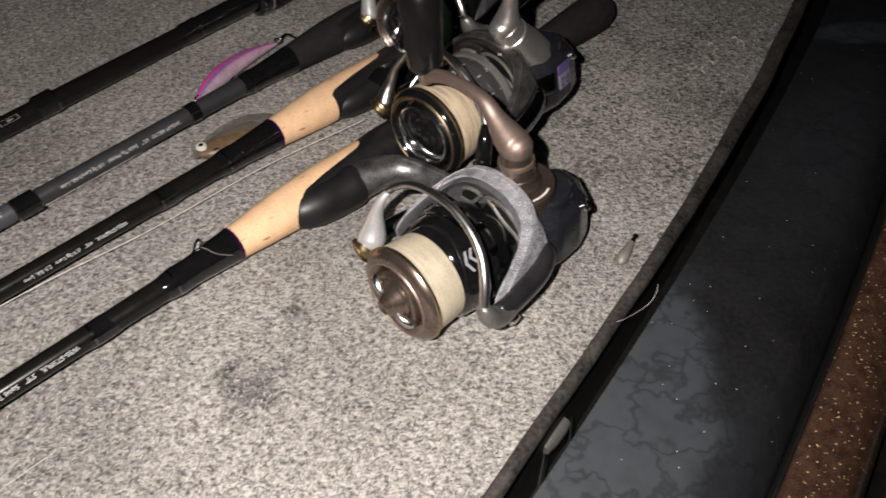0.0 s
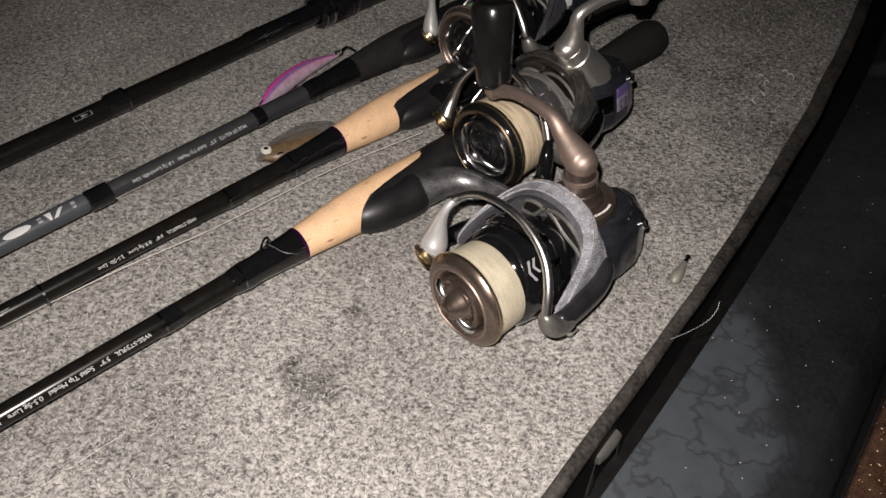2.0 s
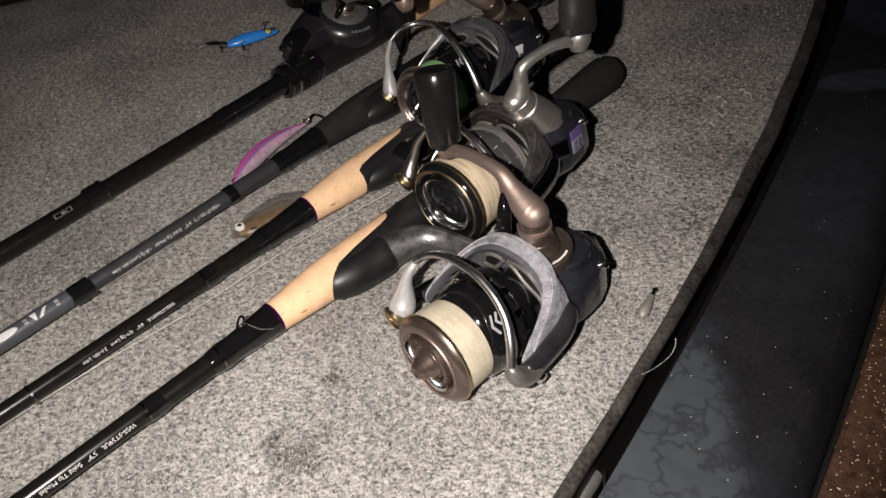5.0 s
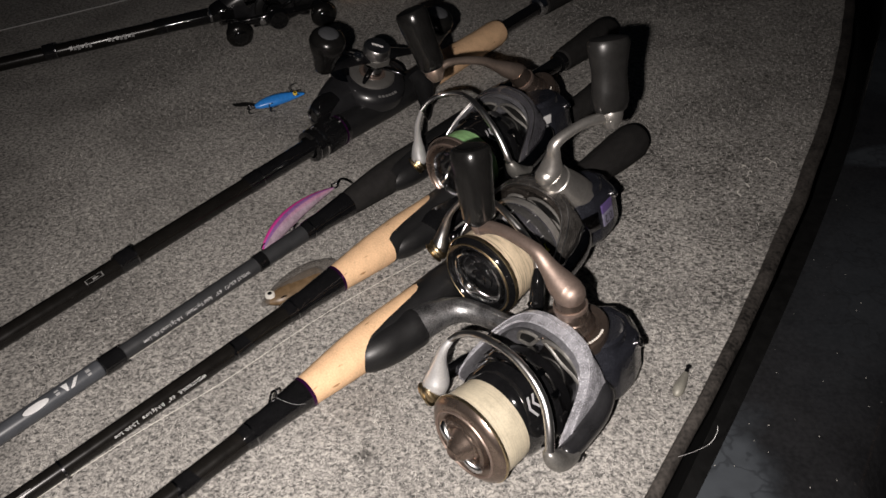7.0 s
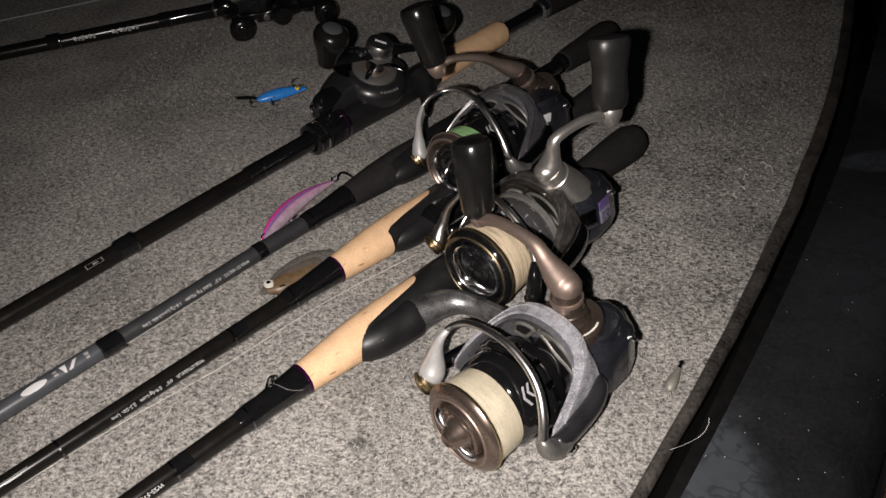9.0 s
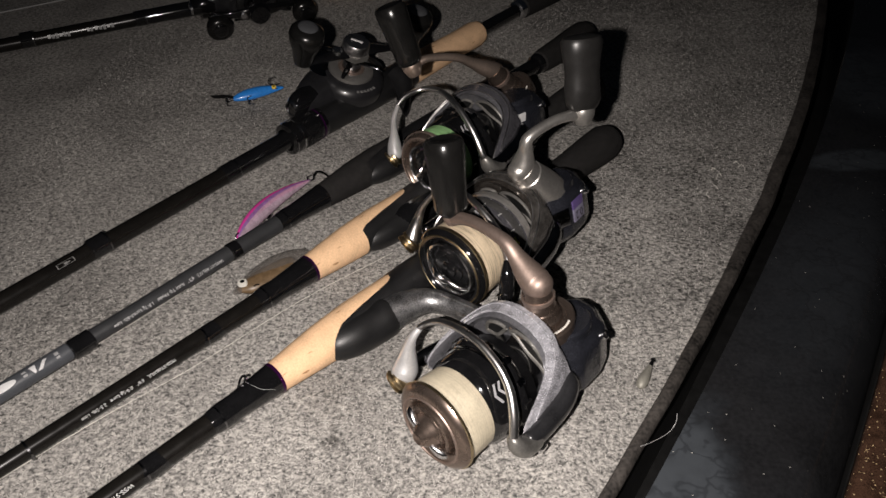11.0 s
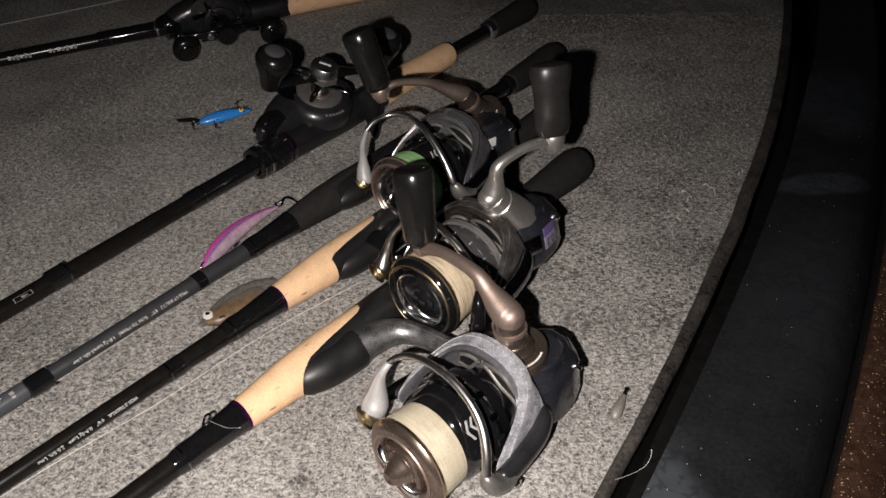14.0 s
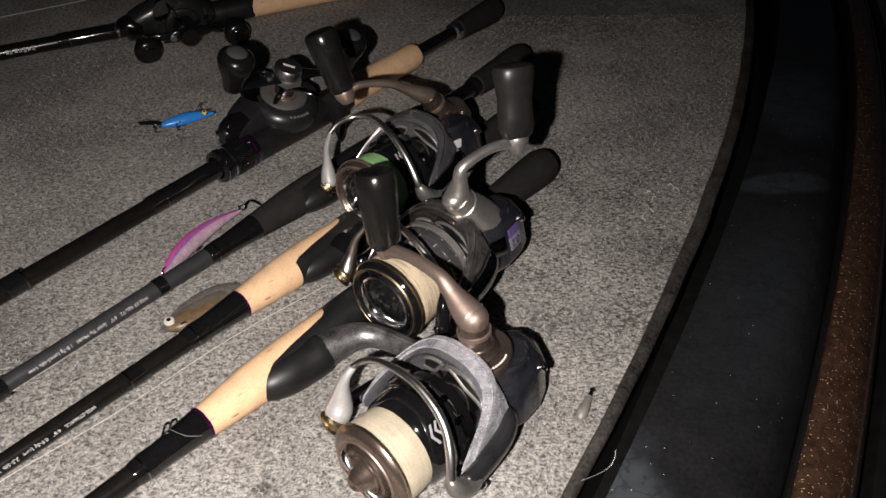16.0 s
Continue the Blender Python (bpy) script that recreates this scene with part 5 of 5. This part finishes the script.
ROD_4, DIR_4, Z4 = (-0.1327, 0.4719), (0.578, 0.816), 0.0132
rod4 = casting_rod(ROD_4, DIR_4, Z4, "thick black casting rod with cork rear grip", (-0.053, -0.149), 0.128, 0.226, 0.362, -0.001, 0.89)
frame4 = rod_frame(ROD_4, DIR_4, Z4 + 0.002) @ Matrix.Rotation(radians(22), 4, "X") @ Matrix.Translation((-0.010, -0.002, 0.005))
reel4 = baitcaster(frame4, "black baitcasting reel with silver ring beside a blue lure", -18, 0.030, knob_out=0.047)
for s0, s1, a0, a1 in ((-0.1755, -0.1655, 126, 128), (-0.1755, -0.1655, 150, 152), (-0.1758, -0.1752, 126, 152), (-0.1658, -0.1652, 126, 152), (-0.1715, -0.1695, 133, 146), (-0.1695, -0.1680, 137, 143)):
    patch(s0, s1, a0, a1, 0.0057, FAINT, rod4)

ROD_5, DIR_5, Z5 = (-0.2758, 0.7322), (0.876, 0.482), 0.012
rod5 = casting_rod(ROD_5, DIR_5, Z5, "dark olive casting rod with cork rear grip", (-0.057, -0.157), 0.118, 0.30, 0.42, -0.001)
frame5 = rod_frame(ROD_5, DIR_5, Z5) @ Matrix(((1, 0, 0, 0), (0, 0, -1, 0), (0, 1, 0, 0), (0, 0, 0, 1))) @ Matrix.Rotation(radians(10), 4, "X") @ Matrix.Translation((-0.034, -0.004, 0.014))
reel5 = baitcaster(frame5, "black baitcasting reel beside a cork grip", 0, 0.024, SEAT, GLOSS, GLOSS)
for s, w in ((-0.130, 0.020), (-0.103, 0.006), (-0.090, 0.018), (-0.030, 0.012)):
    n = max(2, round(w / 0.0035))
    for q in range(n):
        lo = s - w / 2 + w * q / n
        patch(lo, lo + w / n * 0.72, 156 + 5 * (q % 2), 184 + 5 * (q % 3), 0.0068, GREYPRINT if q % 3 else WHITE, rod5)


# ---- lures and small things ----
def fish_body(length, depth, width, mat_top, mat_low, parent, curve, split=0.25, steps=18, segs=20, stripe=None):
    """A minnow's body along x: its back in one paint, flanks in another."""
    prof = [(i / steps, math.sin(math.pi * (0.04 + 0.93 * (i / steps)) ** 0.8) ** 0.75) for i in range(steps + 1)]
    bands = [("back", math.pi * split, math.pi * (1 - split), mat_top, 1.012), ("flank", math.pi * (1 - split), math.pi * (2 + split), mat_low, 1.0)]
    if stripe:
        bands += [("stripe", math.pi * (split - 0.15), math.pi * split, stripe, 1.006), ("stripe", math.pi * (1 - split), math.pi * (1.15 - split), stripe, 1.006)]
    for nm, lo, hi, mt, grow in bands:
        rings = []
        for f, w in prof:
            w = max(w, 0.03)
            cz = curve * (4 * f * (1 - f))
            rings.append([(length * (f - 0.5), width * w * math.cos(lo + (hi - lo) * k / segs) * grow, cz + depth * w * math.sin(lo + (hi - lo) * k / segs) * grow) for k in range(segs + 1)])
        part(nm, grid(rings, closed=False), mt, parent)


def treble_hook(o, parent, size=0.006, turn=0.0):
    o = Vector(o)
    for i in range(3):
        a = turn + 2 * math.pi * i / 3
        c, s = math.cos(a), math.sin(a)
        pts = [(0, 0, 0), (0, 0, -0.6), (0.15, 0, -0.95), (0.45, 0, -1.0), (0.62, 0, -0.75), (0.62, 0, -0.45)]
        part("hook", tube([(o.x + z * size, o.y + x * c * size, o.z + x * s * size, 0.0004) for x, _, z in pts], 6, 4), GUN, parent)


def eye(o, axis, parent, mat, r=0.0026):
    e = part("eye", lathe([(-0.001, 0.0), (-0.001, r), (0.0004, r * 0.9), (0.0008, r * 0.5), (0.0008, 0)], o, axis, 20), mat, parent)
    part("pupil", lathe([(0.0008, 0.0), (0.0008, r * 0.45), (0.0011, r * 0.3), (0.0011, 0)], o, axis, 16), GLOSS, e)


def lay(p, q, z, roll=0.0):
    """A frame whose x runs from p to q on the deck, rolled about it."""
    d = Vector((q[0] - p[0], q[1] - p[1], 0)).normalized()
    y = Vector((-d.y, d.x, 0))
    m = Matrix(((d.x, y.x, 0, (p[0] + q[0]) / 2), (d.y, y.y, 0, (p[1] + q[1]) / 2), (0, 0, 1, z), (0, 0, 0, 1)))
    return m @ Matrix.Rotation(radians(roll), 4, "X")


pink = thing("fishing_lure", lay((-0.1416, 0.3653), (-0.111, 0.4273), 0.0072, -72), "pink and pearl violet minnow lure lying on the carpet", "fishing lure", "lures")
fish_body(0.070, 0.0054, 0.0044, PINK, PEARL, pink, 0.005, 0.12, stripe=LAVENDER)
treble_hook((-0.006, 0.0, -0.006), pink, 0.008, 0.6)
treble_hook((-0.030, 0.0, -0.002), pink, 0.007, 0.2)
part("tow_ring", tube([(0.034, 0, 0.001, 0.0005), (0.037, 0, 0.003, 0.0005), (0.040, 0, 0.001, 0.0005), (0.037, 0, -0.001, 0.0005), (0.034, 0, 0.001, 0.0005)], 6, 4), CHROME, pink)
part("hook", tube([(0.040, 0, 0.001, 0.0008), (0.046, 0.001, 0.002, 0.0008), (0.050, 0.003, 0.0, 0.0008), (0.052, 0.005, -0.004, 0.0006)], 8, 4), GUN, pink)

brown = thing("fishing_lure", lay((-0.0975, 0.3505), (-0.1300, 0.3170), 0.0078, 80), "smoky clear lure with brown insert beside a rod", "fishing lure", "lures")
fish_body(0.050, 0.0078, 0.0050, SMOKE, SMOKE, brown, 0.002, 0.3)
part("insert", loft([(-0.015, 0, -0.001, 0.0010, 0.002), (-0.011, 0, -0.001, 0.0038, 0.0056), (0.004, 0, -0.001, 0.0043, 0.0068), (0.015, 0, -0.001, 0.0036, 0.0056), (0.022, 0, 0.0, 0.0010, 0.0015)], power=2.0), BROWN, brown, "brown foil insert")
eye((0.0185, 0.0036, 0.001), (0, 1, 0.1), brown, PALE, 0.0028)
treble_hook((0.018, 0.0, -0.006), brown, 0.006, 0.3)

BLUE_X, BLUE_Y = -0.0125, 0.0
blue = thing("fishing_lure", lay((-0.1786 + BLUE_X, 0.5400 + BLUE_Y), (-0.1440 + BLUE_X, 0.5592 + BLUE_Y), 0.0095, -60), "small blue minnow lure with yellow eye on the carpet", "fishing lure", "lures")
fish_body(0.040, 0.0047, 0.0036, BLUE, BLUE, blue, 0.001)
part("tail", grid([[(-0.018, 0.0005, 0.002), (-0.018, -0.0005, -0.001)], [(-0.026, 0.0005, 0.0065), (-0.024, -0.0005, 0.0015)], [(-0.036, 0.001, 0.0085), (-0.034, 0.0, 0.0045)]], closed=False), DARK, blue)
eye((0.0125, -0.0029, 0.0006), (0, -1, 0.15), blue, YELLOW, 0.0019)
treble_hook((-0.004, 0.0, -0.005), blue, 0.006, 0.5)
treble_hook((-0.020, 0.0, -0.001), blue, 0.006, 0.9)
treble_hook((0.019, 0.0, 0.004), blue, 0.009, 2.2)

sinker = thing("sinker", lay((0.0752, 0.2555), (0.0868, 0.2778), 0.0027) @ Matrix.Scale(0.86, 4), "small grey drop sinker with black swivel", "sinker")
part("weight", lathe([(-0.0125, 0.0), (-0.0115, 0.0018), (-0.009, 0.0030), (-0.005, 0.0031), (0.0, 0.0024), (0.0035, 0.0018), (0.0055, 0.0014), (0.006, 0.0)], segs=24), LEAD, sinker)
part("swivel", tube([(0.0055, 0, 0, 0.0009), (0.0075, 0, 0, 0.0013), (0.0095, 0, 0, 0.0011), (0.011, 0, 0, 0.0016), (0.0125, 0, -0.0005, 0.0006)], 10, 3), GLOSS, sinker)


def strand(name, pts, r, mat, label, category, group=""):
    ob = part(name, tube([(*p, r) for p in pts], 6, 6), mat)
    tagged(ob, label, category, group)
    return ob


strand("line_scrap", [(0.0629, 0.2241, 0.0010), (0.0725, 0.2251, 0.0020), (0.0756, 0.2096, 0.0300), (0.0771, 0.2072, 0.0400), (0.0767, 0.2068, 0.0455)], 0.00015, NYLON, "curled clear nylon line scrap over the deck edge", "line scrap")
strand("fishing_line", [(-0.0484, 0.3507, 0.0085), (-0.0938, 0.3130, 0.0060), (-0.1378, 0.2648, 0.0055), (-0.1700, 0.2315, 0.0070), (-0.2075, 0.1903, 0.0070), (-0.30, 0.082, 0.008)], 0.00017, PALE, "pale fishing line running beside a rod", "fishing line")
strand("fishing_line", [(-0.29, 0.156, 0.006), (-0.232, 0.2268, 0.006), (-0.2025, 0.2649, 0.006), (-0.168, 0.3094, 0.006), (-0.1475, 0.3372, 0.0062), (-0.128, 0.363, 0.0065)], 0.00014, PALE, "pale fishing line beside a grey rod", "fishing line")
strand("fishing_line", [(-0.1385, 0.1555, 0.0004), (-0.1455, 0.1471, 0.0006), (-0.1628, 0.1268, 0.0006), (-0.24, 0.04, 0.0006)], 0.00012, PALE, "faint pale line lying on the carpet", "fishing line")
strand("fishing_line", [(-0.60, 0.690, 0.0006), (-0.5183, 0.7422, 0.0006), (-0.4335, 0.7984, 0.0006), (-0.36, 0.85, 0.0006)], 0.0007, GREYPRINT, "pale line lying on the far carpet", "fishing line")
strand("hook_keeper", [(-0.1075, 0.2420, 0.0165), (-0.1060, 0.2445, 0.0205), (-0.1043, 0.2450, 0.0215), (-0.1036, 0.2435, 0.0205), (-0.1045, 0.2415, 0.0175)], 0.0006, GUN, "small wire hook keeper on a rod", "hook keeper")
strand("fishing_line", [(-0.1130, 0.2440, 0.0150), (-0.1050, 0.2430, 0.0195), (-0.0960, 0.2400, 0.0185), (-0.0905, 0.2420, 0.0160)], 0.00006, NYLON, "clear leader wrapped on a rod", "fishing line")
rng = random.Random(4)
for x, y in ((0.1717, 0.4511), (0.1690, 0.4560), (0.1529, 0.4478), (0.1449, 0.4216), (0.150, 0.430), (0.158, 0.441)):
    a = rng.uniform(0, 6.28)
    pts = []
    for i in range(5):
        pts.append((x + 0.0012 * i * math.cos(a), y + 0.0012 * i * math.sin(a), 0.0012 + 0.0012 * math.sin(i)))
        a += rng.uniform(-0.9, 0.9)
    strand("lint", pts, 0.0002, PALE, "tiny pale curl of lint on the carpet", "lint", "lint on the carpet")


# ---- in the gutter ----
clip = thing("metal_clip", lay((0.0405, 0.1765), (0.0504, 0.1907), -0.0200), "small pale metal clip lying in the dark gutter", "clip")
part("sleeve", lathe([(-0.0085, 0.0), (-0.0080, 0.0026), (-0.004, 0.0034), (0.004, 0.0034), (0.0080, 0.0028), (0.0085, 0.0)], segs=24), END_GREY, clip)
part("tail", tube([(0.008, 0, 0, 0.0016), (0.014, 0.001, -0.006, 0.0014), (0.018, 0.001, -0.014, 0.0012), (0.019, 0.0, -0.029, 0.0012)], 10, 4), GLOSS, clip)
part("post", tube([(-0.006, 0, 0, 0.0018), (-0.006, 0, -0.012, 0.0018), (-0.006, 0, -0.0295, 0.002)], 10, 3), GLOSS, clip)


# ---- loose fibres felted into the carpet ----
def carpet_fibres(count, seed):
    """Short thin ribbons lying at all angles, denser where the carpet is near."""
    r = np.random.default_rng(seed)
    verts, faces = [], []
    n = 0
    while n < count:
        y = 0.06 + 0.72 * r.random() ** 1.6
        x = -0.33 + 0.72 * r.random()
        if x > edge_x(y) - 0.002 or x < -0.12 - 0.45 * y:
            continue
        a, bend = r.random() * 2 * math.pi, (r.random() - 0.5) * 2.6
        ln, w, h = 0.0005 + 0.0009 * r.random(), 0.00009 + 0.00008 * r.random(), 0.0003 + 0.0009 * r.random()
        k = len(verts)
        for i, z in enumerate((0.0, h, h * 0.2)):
            verts += [(x - w * math.sin(a), y + w * math.cos(a), z), (x + w * math.sin(a), y - w * math.cos(a), z + 0.0001)]
            x, y, a = x + ln * math.cos(a), y + ln * math.sin(a), a + bend
        faces += [(k, k + 1, k + 3, k + 2), (k + 2, k + 3, k + 5, k + 4)]
        n += 1
    me = bpy.data.meshes.new("carpet_fibres")
    me.from_pydata(verts, [], faces)
    m = material("carpet_fibre", (0.3, 0.3, 0.3), 0.85, spec=0.15)
    nt = m.node_tree
    g, ra = nt.nodes.new("ShaderNodeNewGeometry"), nt.nodes.new("ShaderNodeValToRGB")
    e = ra.color_ramp.elements
    e[0].color, e[1].color = (0.09, 0.088, 0.084, 1), (0.56, 0.54, 0.505, 1)
    e[0].position, e[1].position = 0.15, 0.85
    nt.links.new(g.outputs["Random Per Island"], ra.inputs[0])
    nt.links.new(ra.outputs[0], nt.nodes["Principled BSDF"].inputs["Base Color"])
    me.materials.append(m)
    tagged(new("carpet_fibres", me), "loose pale and dark fibres of the grey carpet", "carpet fibres", kind="stuff")


carpet_fibres(110000, 7)
